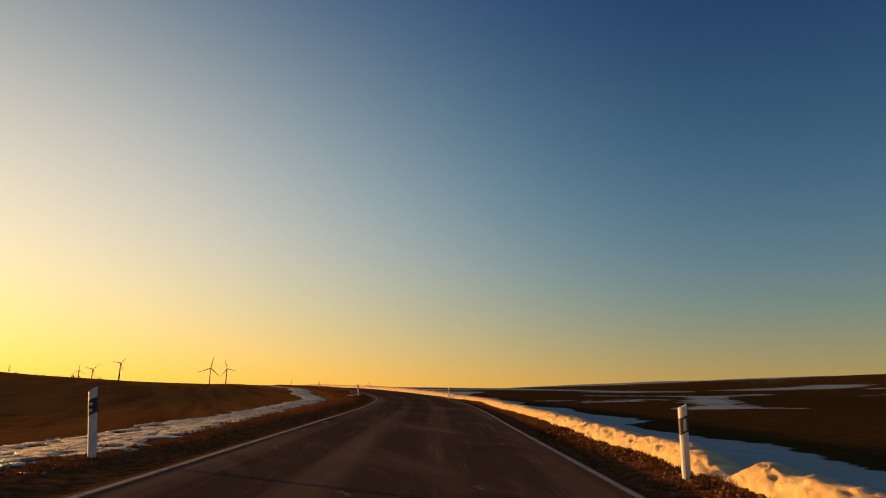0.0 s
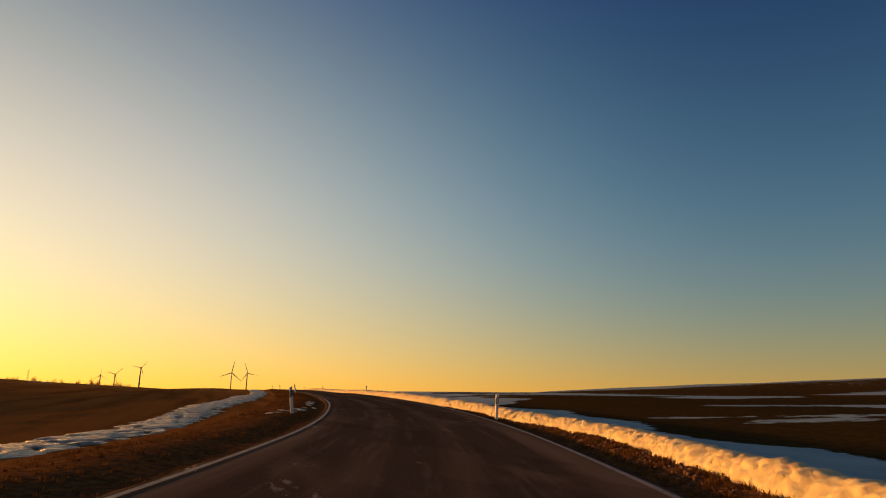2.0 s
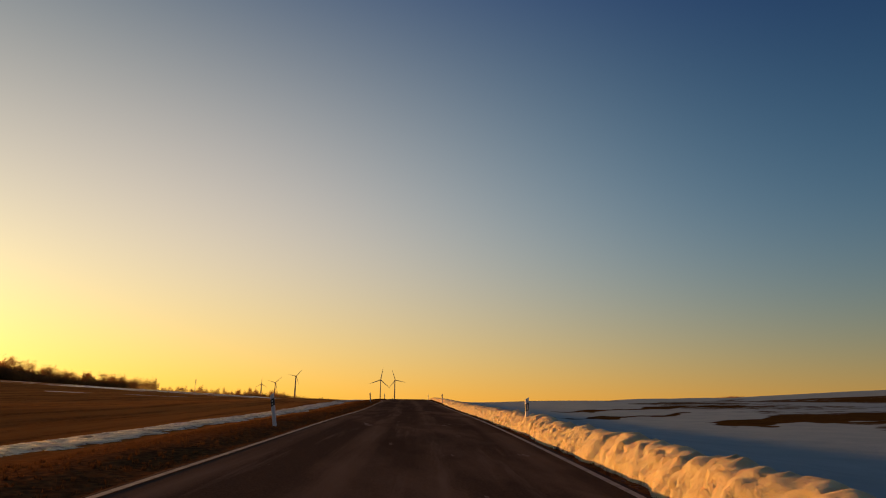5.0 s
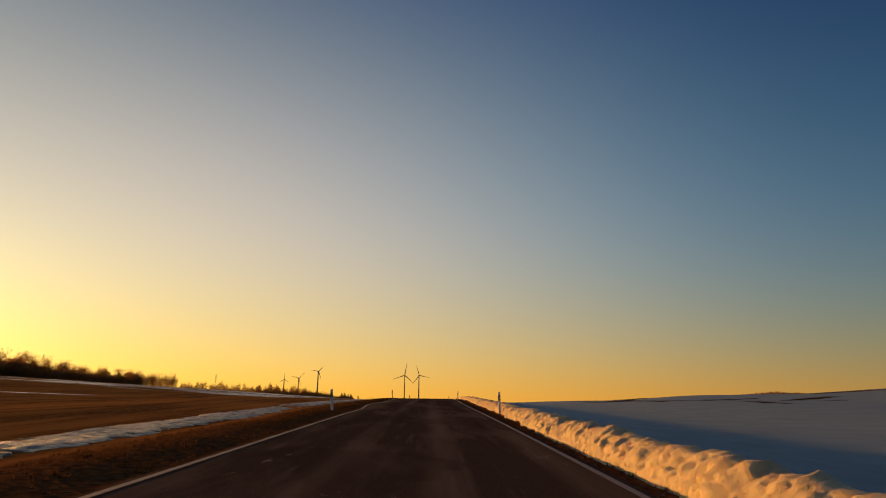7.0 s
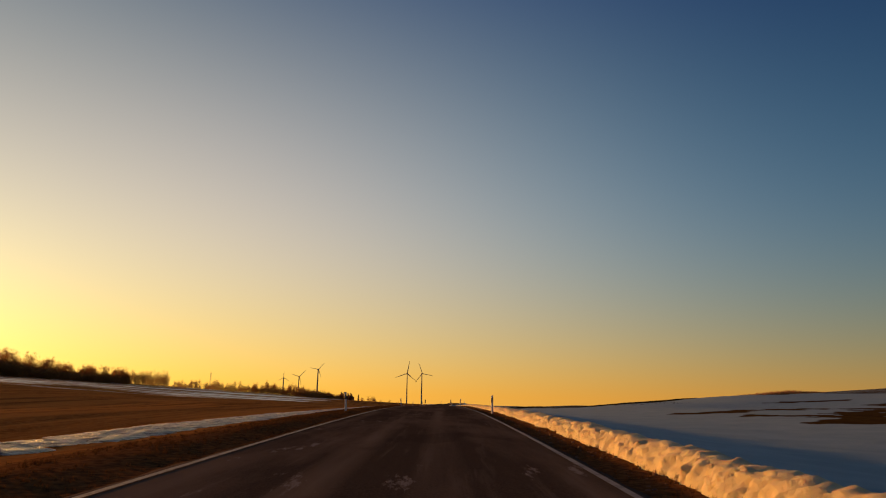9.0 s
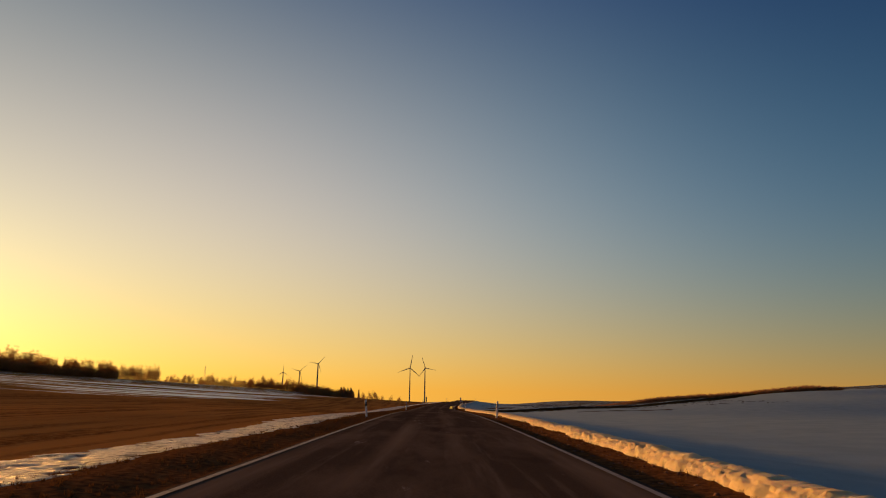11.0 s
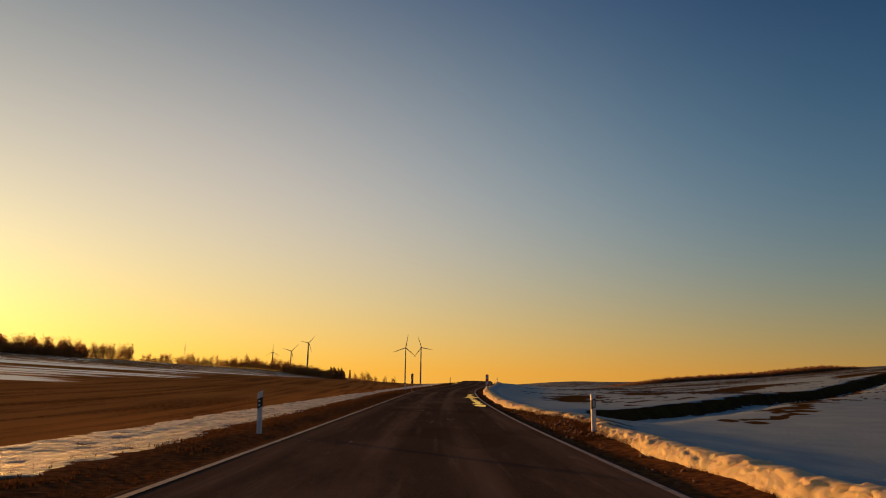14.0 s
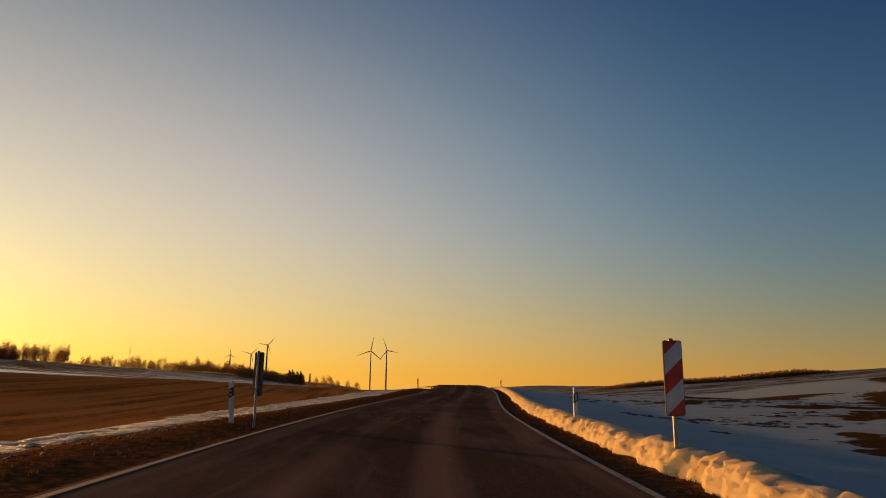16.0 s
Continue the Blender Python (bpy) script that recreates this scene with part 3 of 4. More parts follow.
def ditch_profile(y):
    """Melting snow in the ditch on the left."""
    at = (13, 30, 46, 62, 81, 96, 148, 172, 181, 235, 249, 273, 297, 325, 352, 375)
    mid = float(np.interp(y, at, (-6.3, -7.6, -7.4, -9.0, -8.7, -7.9, -8.2, -8.6, -8.2, -6.2, -6.9, -7.0, -6.9, -7.6, -7.1, -7.1)))
    mid += 0.3 * noise.noise((y * 0.06, 2, 0)) + 0.25 * noise.noise((y * 0.3, 3, 0))
    wide = float(np.interp(y, at, (1.7, 0.8, 0.9, 1.0, 1.1, 0.8, 1.1, 1.2, 1.15, 1.5, 1.9, 2.0, 2.0, 1.5, 0.9, 1.7)))
    wide *= 1 + 0.35 * noise.noise((y * 0.11, 5, 0)) + 0.3 * noise.noise((y * 0.6, 6, 0))
    hole = max(0.0, 1 - abs(y - 163.5) / 2.8)
    high = 0.035 - 0.25 * hole
    wide *= 1 - 0.5 * hole
    rows = []
    for k in range(25):
        t = -1.15 + 2.3 * k / 24
        e = (0.32 * noise.noise((y * 1.1, 3 if t > 0 else 7, 8)) + 0.16 * noise.noise((y * 3.7, 3 if t > 0 else 7, 2))) * abs(t)
        o = mid - t * (wide + e)
        ripple = (0.40 - abs(noise.noise((o * 1.2, y * 3.6 + o * 0.9, 4)))) * 0.062 + 0.026 * noise.noise((o * 2.4, y * 6.0, 1)) + 0.02 * noise.noise((o * 0.5, y * 0.5, 3))
        gap = max(0.0, -0.46 + (0.12 if y < 60 else 0.0) - noise.noise((o * 2.3, y * 1.9, 6)) + 0.30 * abs(t)) * 0.9
        rows.append((o, (high + ripple) * (1 - abs(t) ** 4) - gap - (0.08 if abs(t) > 1.1 else 0.0), 0.25 * abs(t) + gap * 2))
    return rows


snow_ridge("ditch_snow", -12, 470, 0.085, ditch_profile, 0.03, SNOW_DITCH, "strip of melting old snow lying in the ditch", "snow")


def snow_patch(y, d, long, wide):
    """A small left-over patch of snow on the verge."""
    rnd = random.Random(int(y * 10))
    f = float(slope_factor(y))
    verts, faces, rings, sides = [], [], 5, 36
    for r in range(rings + 1):
        for k in range(sides):
            a = k * math.tau / sides
            u = r / rings * (1 + 0.6 * noise.noise((math.cos(a) * 1.5 + y, math.sin(a) * 1.5, d)) + 0.45 * noise.noise((math.cos(a) * 4 + y, math.sin(a) * 4, d)))
            px, py = float(line_x(y)) + d / f + wide * u * math.cos(a), y + long * u * math.sin(a)
            verts.append((px, py, float(land(px, py)) + 0.02 * (1 - (r / rings) ** 2.5) - (0.05 if r == rings else 0) + 0.012 * rnd.random()))
    for r in range(rings):
        for k in range(sides):
            faces.append((r * sides + k, r * sides + (k + 1) % sides, (r + 1) * sides + (k + 1) % sides, (r + 1) * sides + k))
    faces.append(tuple(range(sides))[::-1])
    ob = link_mesh("snow_patch", verts, faces, SNOW_DITCH, smooth=True)
    ob.data.attributes.new("dirt", "FLOAT", "POINT")
    return tagged(ob, "small patch of melting snow on the brown verge", "snow", "snow patches on the verge", "structure")


for y, d, lo, wi in ((52.7, -4.7, 0.5, 0.35), (54.0, -4.35, 0.4, 0.4), (55.2, -4.75, 0.3, 0.2), (55.8, -4.05, 0.7, 0.35), (57.7, -3.9, 0.35, 0.16), (58.6, -3.55, 0.5, 0.12),
                     (61.2, -3.9, 0.7, 0.16), (64.3, -3.9, 1.1, 0.22), (67.0, -3.8, 1.0, 0.18)):
    snow_patch(y, d, lo, wi)


# ---- puddles on the road's right edge ----
def puddle(y, d, long, wide, seed):
    f = float(slope_factor(y))
    gx = float(line_x(y + 0.5) - line_x(y - 0.5))
    verts, sides = [], 40
    for k in range(sides):
        a = k * math.tau / sides
        u = 1 + 0.45 * noise.noise((math.cos(a) * 1.7 + seed, math.sin(a) * 1.7, seed)) + 0.2 * noise.noise((math.cos(a) * 5 + seed, math.sin(a) * 5, 2))
        s, q = long * u * math.sin(a), wide * u * math.cos(a)
        yy = y + s
        px = float(line_x(yy)) + (d + q) / f
        verts.append((px, yy, float(line_z(yy)) + 0.016))
    ob = link_mesh("puddle", verts, [tuple(range(sides))], WATER)
    return tagged(ob, "still meltwater puddle on the asphalt by the line", "puddle", "puddles on the road")


for k, (y, d, lo, wi) in enumerate(((318.0, 2.38, 1.2, 0.34), (320.6, 2.36, 1.1, 0.24), (323.2, 2.4, 1.2, 0.24), (325.9, 2.38, 1.2, 0.18), (328.4, 2.3, 0.8, 0.16), (331.4, 2.35, 0.75, 0.5),
                                    (333.9, 2.3, 0.7, 0.28), (336.4, 2.3, 0.6, 0.22), (338.4, 2.35, 0.5, 0.22))):
    puddle(y, d, lo, wi, 3.1 + k * 1.7)


# ---- roadside posts and beacons ----
def post_parts(root, rounds):
    """A delineator: hollow-backed plastic post with a slanted cap, a black band and reflectors."""
    bm = bmesh.new()
    section = [(-0.06, 0.03), (-0.052, -0.012), (-0.03, -0.032), (0.03, -0.032), (0.052, -0.012), (0.06, 0.03), (0.045, 0.03), (0.03, 0.0), (-0.03, 0.0), (-0.045, 0.03)]
    lo = [bm.verts.new((x, y, -0.25)) for x, y in section]
    hi = [bm.verts.new((x, y, 0.97 + 0.5 * x - 0.012 * (y < 0))) for x, y in section]
    bm.faces.new(lo[::-1])
    bm.faces.new(hi)
    for k in range(len(lo)):
        bm.faces.new((lo[k - 1], lo[k], hi[k], hi[k - 1]))
    part("post_body", bm, WHITE_PLASTIC, root)
    bm = bmesh.new()
    wrap = [(-0.0625, 0.031), (-0.0545, -0.0135), (-0.0315, -0.0345), (0.0315, -0.0345), (0.0545, -0.0135), (0.0625, 0.031)]
    a = [bm.verts.new((x, y, 0.60 + 0.5 * x)) for x, y in wrap]
    b = [bm.verts.new((x, y, 0.82 + 0.5 * x)) for x, y in wrap]
    for k in range(len(a) - 1):
        bm.faces.new((a[k], a[k + 1], b[k + 1], b[k]))
    band = part("black_band", bm, BLACK_FILM, root, "black slanted band")
    if rounds:
        for z in (0.665, 0.755):
            bm = bmesh.new()
            tube(bm, (0, -0.030, z), (0, -0.042, z), 0.026, 0.024, 14)
            part("reflector", bm, REFLECTOR, band, "round white reflector")
    else:
        bm = bmesh.new()
        prism(bm, [(-0.022, 0.62), (0.022, 0.635), (0.022, 0.80), (-0.022, 0.785)], -0.041, -0.030)
        part("reflector", bm, REFLECTOR, band, "tall white reflector")


def on_road(y, d):
    """A place beside the road."""
    f = float(slope_factor(y))
    x = float(line_x(y)) + d / f
    return x, y, float(land(x, y))


def make_post(rounds):
    root = new("delineator_post")
    post_parts(root, rounds)
    side = "two round reflectors" if rounds else "one tall reflector"
    return tagged(root, "white plastic roadside post, black band, " + side, "post", "posts along the road")


# x, y, lean to the left in degrees
RIGHT = [(6.02, 5.73, 0), (19.77, 50.22, -2), (25.35, 99.83, 0), (27.93, 150.7, 2), (30.42, 201.2, 0), (32.91, 250.6, -3), (35.51, 300.9, 0), (39.3, 351.24, 0), (47.4, 400.4, 0), (53.2, 450.4, 0), (54.4, 500, 0)]
LEFT = [(-1.68, 9.21, 7), (12.53, 52.6, 7), (17.69, 100.95, 9), (20.21, 151.98, 5), (22.4, 200.9, 3), (25.22, 250.09, 5), (27.47, 300.37, 2), (30.97, 352.08, 4), (39, 400, 2), (45, 450, 0)]
for rounds, rows in ((False, RIGHT), (True, LEFT)):
    first = None
    for x, y, lean in rows:
        turn = math.degrees(math.atan(float(line_x(y + 1) - line_x(y - 1)) / 2))
        m = pose(x, y, float(land(x, y)), 0, -lean, -turn)
        if first is None:
            first = make_post(rounds)
            first.matrix_basis = m
        else:
            copy_thing(first, m)


def rounded_plate(w, h, r, z0):
    """A rectangle with rounded corners, as points of x and z."""
    out = []
    for cx, cz, a0 in ((w / 2 - r, z0 + h - r, 0), (-w / 2 + r, z0 + h - r, 90), (-w / 2 + r, z0 + r, 180), (w / 2 - r, z0 + r, 270)):
        for k in range(4):
            a = radians(a0 + 30 * k)
            out.append((cx + r * math.cos(a), cz + r * math.sin(a)))
    return out


def clip(outline, a, b, c):
    """The part of an outline where a*x + b*z <= c."""
    out = []
    for k in range(len(outline)):
        p, q = outline[k - 1], outline[k]
        dp, dq = a * p[0] + b * p[1] - c, a * q[0] + b * q[1] - c
        if dp * dq < 0:
            t = dp / (dp - dq)
            out.append((p[0] + t * (q[0] - p[0]), p[1] + t * (q[1] - p[1])))
        if dq <= 0:
            out.append(q)
    return out


def make_beacon(base, flip):
    root = new("marker_beacon")
    bm = bmesh.new()
    tube(bm, (0, 0.05, -0.3), (0, 0.05, base + 1.02), 0.03, 0.03, 12)
    part("pole", bm, ZINC, root, "galvanised round pole")
    bm = bmesh.new()
    tube(bm, (0, 0.05, base + 1.02), (0, 0.05, base + 1.035), 0.034, 0.028, 12)
    part("cap", bm, BLACK_FILM, root, "dark plastic cap")
    bm = bmesh.new()
    prism(bm, rounded_plate(0.25, 1.0, 0.03, base), -0.012, 0.012)
    prism(bm, rounded_plate(0.262, 1.012, 0.035, base - 0.006), -0.006, 0.02)
    plate = part("plate", bm, BACK_PLATE, root, "dull grey back and rim")
    face = rounded_plate(0.242, 0.992, 0.027, base + 0.004)
    pitch = 0.27
    for k in range(-1, 6):
        lo, hi = base + 0.115 + k * pitch, base + 0.115 + (k + 1) * pitch
        s = 0.95 * (1 if flip else -1)
        shape = clip(clip(face, s, 1, hi), -s, -1, -lo)
        if len(shape) > 2:
            bm = bmesh.new()
            prism(bm, shape, -0.0155, -0.011)
            part("stripe", bm, RED_FILM if k % 2 else WHITE_FILM, plate, "red film stripe" if k % 2 else "white film stripe")
    for z in (base + 0.2, base + 0.8):
        bm = bmesh.new()
        prism(bm, [(-0.045, z - 0.02), (0.045, z - 0.02), (0.045, z + 0.02), (-0.045, z + 0.02)], 0.012, 0.088)
        part("clamp", bm, ZINC, root, "pole clamp")
    return tagged(root, "red and white striped plate on a galvanised pole", "road sign", "beacons at the culvert")


for x, y, base, turn in ((38.40, 344.14, 0.68, -6), (31.65, 351.47, 0.74, 150)):
    root = make_beacon(base, False)
    root.matrix_basis = pose(x, y, float(land(x, y)), 0, 0, turn)


# ---- wind turbines ----
def blade_mesh(bm, length, m):
    """A tapered, twisted blade along z from the hub."""
    prev = None
    for k in range(9):
        t = k / 8
        chord = length * (0.05 + 0.035 * math.sin(min(1, t * 4) * math.pi / 2) - 0.068 * t)
        thick = length * 0.028 * (1 - t) + 0.06
        tw = radians(16 * (1 - t) ** 2)
        ring = []
        for a in range(8):
            u, v = chord / 2 * math.cos(a * math.tau / 8), thick / 2 * math.sin(a * math.tau / 8)
            ring.append(bm.verts.new(m @ Vector((u * math.cos(tw) - v * math.sin(tw), u * math.sin(tw) + v * math.cos(tw), t * length))))
        if prev:
            for a in range(8):
                bm.faces.new((prev[a], prev[(a + 1) % 8], ring[(a + 1) % 8], ring[a]))
        else:
            bm.faces.new(ring[::-1])
        prev = ring
    bm.faces.new(prev)


def make_turbine(x, y, hub_z, length, spin, yaw):
    ground = float(land(x, y))
    h = hub_z - ground
    root = new("wind_turbine")
    bm = bmesh.new()
    tube(bm, (0, 0, -1), (0, 0, h * 0.5), 2.0, 1.6, 16)
    tube(bm, (0, 0, h * 0.5), (0, 0, h - 1.2), 1.6, 1.05, 16)
    part("tower", bm, TURBINE_PAINT, root, smooth=True)
    bm = bmesh.new()
    for a, b, r, s in ((-2.6, -1.8, 1.0, 1.5), (-1.8, 3.6, 1.5, 1.5), (3.6, 5.4, 1.5, 0.9)):
        tube(bm, (0, a, h), (0, b, h), r, s, 12)
    part("nacelle", bm, TURBINE_PAINT, root, smooth=True)
    bm = bmesh.new()
    for a, b, r, s in ((-3.0, -4.2, 1.3, 1.2), (-4.2, -5.2, 1.2, 0.4)):
        tube(bm, (0, a, h), (0, b, h), r, s, 12)
    tube(bm, (0, -2.6, h), (0, -3.0, h), 1.0, 1.3, 12)
    hub = part("hub", bm, TURBINE_PAINT, root, smooth=True)
    for k in range(3):
        bm = bmesh.new()
        blade_mesh(bm, length, Matrix.Translation((0, -3.6, h)) @ Matrix.Rotation(radians(spin + 120 * k), 4, "Y"))
        part("blade", bm, TURBINE_PAINT, hub, smooth=True)
    root.matrix_basis = pose(x, y, ground, 0, 0, yaw)
    return tagged(root, "pale three-bladed wind turbine beyond the fields", "wind turbine", "wind turbines")


for x, y, z, length, spin, yaw in ((-274, 1807, 45.5, 17, 0, 10), (-288, 2131, 57.7, 26, 45, 25), (-163, 1601, 58.8, 19, 40, 20), (34, 2042, 68.1, 37, 10, 0), (68, 1740, 57.8, 27, -20, 15)):
    make_turbine(x, y, z, length, spin, yaw)


# ---- far trees ----
def tree_geometry(rnd, height, spread, bare, base=0.0):
    """Vertices and faces of a small far tree: trunk, rising limbs and many thin twigs."""
    verts, faces, twigs = [], [], []

    def bar(a, b, ra, rb):
        a, b = Vector(a), Vector(b)
        q = (b - a).to_track_quat("Z", "Y")
        n0 = len(verts)
        for p, r in ((a, ra), (b, rb)):
            for k in range(3):
                verts.append(tuple(p + q @ Vector((r * math.cos(k * math.tau / 3), r * math.sin(k * math.tau / 3), 0))))
        for k in range(3):
            faces.append((n0 + k, n0 + (k + 1) % 3, n0 + 3 + (k + 1) % 3, n0 + 3 + k))

    bend = (rnd.uniform(-0.4, 0.4), rnd.uniform(-0.4, 0.4))
    mid = (bend[0], bend[1], height * 0.5)
    bar((0, 0, -0.5), mid, height * 0.022, height * 0.014)
    bar(mid, (bend[0] * 1.5, bend[1] * 1.5, height * 0.95), height * 0.014, height * 0.003)
    limbs = []
    for _ in range(16):
        t = base + (0.85 - base) * rnd.random()
        a = rnd.uniform(0, math.tau)
        r = spread * math.sqrt(max(0.1, 1 - ((t - 0.5) / 0.6) ** 2)) * rnd.uniform(0.5, 1.0)
        s = Vector((bend[0] * t * 1.6, bend[1] * t * 1.6, height * t))
        e = s + Vector((r * math.cos(a), r * math.sin(a), r * rnd.uniform(0.7, 1.3)))
        e.z = min(e.z, height * 1.02)
        bar(s, e, height * 0.007, height * 0.002)
        limbs.append((s, e))
    low = max(base, 0.04)
    lobes = [(Vector((0, 0, height * (low + 1) / 2)), 1.0)] + [(s.lerp(e, 0.85), rnd.uniform(0.35, 0.55)) for s, e in limbs]
    for k in range(520 if bare else 620):
        mid, size = lobes[k % len(lobes)] if k % 3 else lobes[0]
        way = Vector((rnd.gauss(0, 1), rnd.gauss(0, 1), rnd.gauss(0, 1))).normalized()
        far = rnd.random() ** 0.45 * size
        p = mid + Vector((way.x * spread * far, way.y * spread * far, way.z * height * (1 - low) * 0.5 * far))
        turn = (way + Vector((rnd.gauss(0, 0.6), rnd.gauss(0, 0.6), rnd.gauss(0.6, 0.5)))).normalized()
        long = height * rnd.uniform(0.04, 0.09)
        across = turn.cross(Vector((rnd.gauss(0, 1), rnd.gauss(0, 1), rnd.gauss(0, 1)))).normalized() * height * (0.014 if bare else 0.020)
        twigs.append((p - across, p + across, p + turn * long))
    n0 = len(verts)
    for k, t in enumerate(twigs):
        verts += [tuple(p) for p in t]
        faces.append((n0 + 3 * k, n0 + 3 * k + 1, n0 + 3 * k + 2))
    return verts, faces


def bearing_place(bearing, dist):
    """A place seen from the middle of the drive: degrees to the left of +y, metres."""
    return 25 - dist * math.sin(radians(bearing)), 165 + dist * math.cos(radians(bearing))


def split_tree(rnd, height, spread, bare, base, label, group):
    verts, faces = tree_geometry(rnd, height, spread, bare, base)
    root = new("tree")
    bars = [f for f in faces if len(f) == 4]
    twigs = [f for f in faces if len(f) == 3]
    link_mesh("trunk", verts[: max(max(f) for f in bars) + 1], bars, BARK, root)
    lo = min(min(f) for f in twigs)
    link_mesh("crown", verts[lo:], [tuple(i - lo for i in f) for f in twigs], TWIGS, root, "bare twigs")
    return tagged(root, label, "tree", group)


rnd = random.Random(5)
kinds = [split_tree(rnd, 14 + 2 * k, 3.6 + 0.3 * k, True, 0.08, "bare leafless tree on the far hillside", "far hillside trees") for k in range(4)]
kinds += [split_tree(rnd, 9 + k, 4.4, False, 0.02, "dense dark leafless bush on the far skyline", "far hillside bushes") for k in range(3)]
used = set()


def plant(kind, x, y, size):
    m = pose(x, y, float(land(x, y)) - 0.9, 0, 0, rnd.uniform(0, 360))
    src = kinds[kind]
    if kind not in used:
        used.add(kind)
        src.scale = (1, 1, 1)
        src.matrix_basis = m
        return src
    ob = copy_thing(src, m)
    ob.scale = (size, size, size * rnd.uniform(0.9, 1.15))
    return ob


# bearing from, to, count, distance, kinds, size
for b0, b1, count, dist, which, size in (
        (23.0, 19.4, 34, 1060, (0, 1, 2, 3), 1.0), (18.9, 16.8, 15, 1100, (0, 2, 4), 0.8), (16.6, 12.6, 46, 1120, (0, 1, 4, 5, 6), 0.85),
        (12.8, 8.6, 85, 1110, (4, 5, 6, 1), 0.95), (8.8, 5.4, 90, 1090, (4, 5, 6), 1.15), (3.6, 0.2, 18, 1250, (0, 1, 4), 1.2)):
    for k in range(count):
        b = b0 + (b1 - b0) * (k + rnd.uniform(-0.5, 0.5)) / count
        plant(rnd.choice(which), *bearing_place(b, dist * rnd.uniform(0.96, 1.05)), size * rnd.uniform(0.7, 1.15))


def woods(name, b0, b1, count, dist, deep, height, dense, material, tall, label, fade=False):
    """A far wood as one mass of many trees."""
    r = random.Random(11)
    shapes = [tree_geometry(r, 1.0 * height * r.uniform(0.85, 1.1), height * 0.3, not dense, 0.02) for _ in range(5)]
    shapes = [(np.array(v), f) for v, f in shapes]
    verts, faces, n = [], [], 0
    for k in range(count):
        b_deg = b0 + (b1 - b0) * r.random()
        x, y = bearing_place(b_deg, dist + deep * (r.random() - 0.3))
        v, f = shapes[k % 5]
        b = (b_deg - b0) / (b1 - b0)
        s = r.uniform(0.7, 1.0) if tall == 0 else r.uniform(0.5, 0.95) if r.random() > tall else r.uniform(1.2, 1.6)
        s *= 0.18 + 0.82 * min(1.0, b / 0.26, (1 - b) / 0.14) if fade else 1.0 + 0.5 * min(1.0, max(0.0, (b_deg - 26.0) / 5.0))
        a = r.uniform(0, math.tau)
        w = np.stack([(v[:, 0] * math.cos(a) - v[:, 1] * math.sin(a)) * s + x, (v[:, 0] * math.sin(a) + v[:, 1] * math.cos(a)) * s + y, v[:, 2] * s + float(land(x, y)) - 0.9], 1)
        verts.append(w)
        faces += [tuple(i + n for i in q) for q in f]
        n += len(v)
    ob = link_mesh(name, np.concatenate(verts).tolist(), faces, material)
    return tagged(ob, label, "woods", kind="stuff")


woods("hillside_wood", 42, 22.3, 1500, 890, 260, 12, True, TWIGS, 0.06, "dark leafless wood along the hillside")
woods("ridge_wood", -15.4, -33.8, 1700, 1370, 60, 9, True, NEEDLES, 0.0, "dark wood along the snowy ridge", True)




def undergrowth(rows):
    """Low scrub under the tree rows, as one mass: bearing from, to, count, distance, height."""
    r = random.Random(17)
    shapes = [tree_geometry(r, 1.0, 0.5, False, 0.02) for _ in range(3)]
    verts, faces, n = [], [], 0
    for b0, b1, count, dist, high in rows:
        for k in range(count):
            x, y = bearing_place(b0 + (b1 - b0) * (k + r.uniform(-0.5, 0.5)) / count, dist * r.uniform(0.97, 1.04))
            v, f = shapes[k % 3]
            h = high * r.uniform(0.6, 1.2)
            verts.append(np.array(v) * h + np.array((x, y, float(land(x, y)) - 0.5)))
            faces += [tuple(i + n for i in q) for q in f]
            n += len(v)
    ob = link_mesh("undergrowth", np.concatenate(verts).tolist(), faces, TWIGS)
    return tagged(ob, "low leafless scrub under the far tree rows", "scrub", kind="stuff")


undergrowth(((23.0, 16.8, 80, 1085, 4.2), (16.6, 12.4, 40, 1125, 3.8), (4.4, 0.2, 30, 1240, 3.5)))


# dark conifer clump and a lone spruce at the end of the hedge
def spruce(height, spread):
    root = new("spruce")
    bm = bmesh.new()
    tube(bm, (0, 0, -0.5), (0, 0, height), 0.22, 0.03, 6)
    part("trunk", bm, BARK, root)
    r = random.Random(3)
    verts, faces = [], []
    for k in range(800):
        t = r.random() ** 0.8
        a = r.uniform(0, math.tau)
        q = spread * (1 - t) * r.uniform(0.3, 1.0)
        p = Vector((q * math.cos(a), q * math.sin(a), height * (0.06 + 0.94 * t) - q * 0.2))
        for _ in range(3):
            verts.append(tuple(p + Vector((r.gauss(0, 0.5), r.gauss(0, 0.5), r.gauss(0, 0.35)))))
        faces.append((len(verts) - 3, len(verts) - 2, len(verts) - 1))
    link_mesh("crown", verts, faces, NEEDLES, root, "dark needles")
    return tagged(root, "dark spruce on the far skyline", "tree", "far spruces")


first = spruce(13, 3.2)
for k in range(16):
    x, y = bearing_place(5.5 - 1.3 * (k + 0.5) / 16, 1100 + rnd.uniform(-12, 12))
    if k == 15:
        x, y = bearing_place(3.9, 1110)
    m = pose(x, y, float(land(x, y)), 0, 0, 40 * k) @ Matrix.Diagonal((1, 1, 1.0 + 0.07 * (k * 5 % 7), 1))
    if k == 0:
        first.matrix_basis = m
    else:
        copy_thing(first, m)


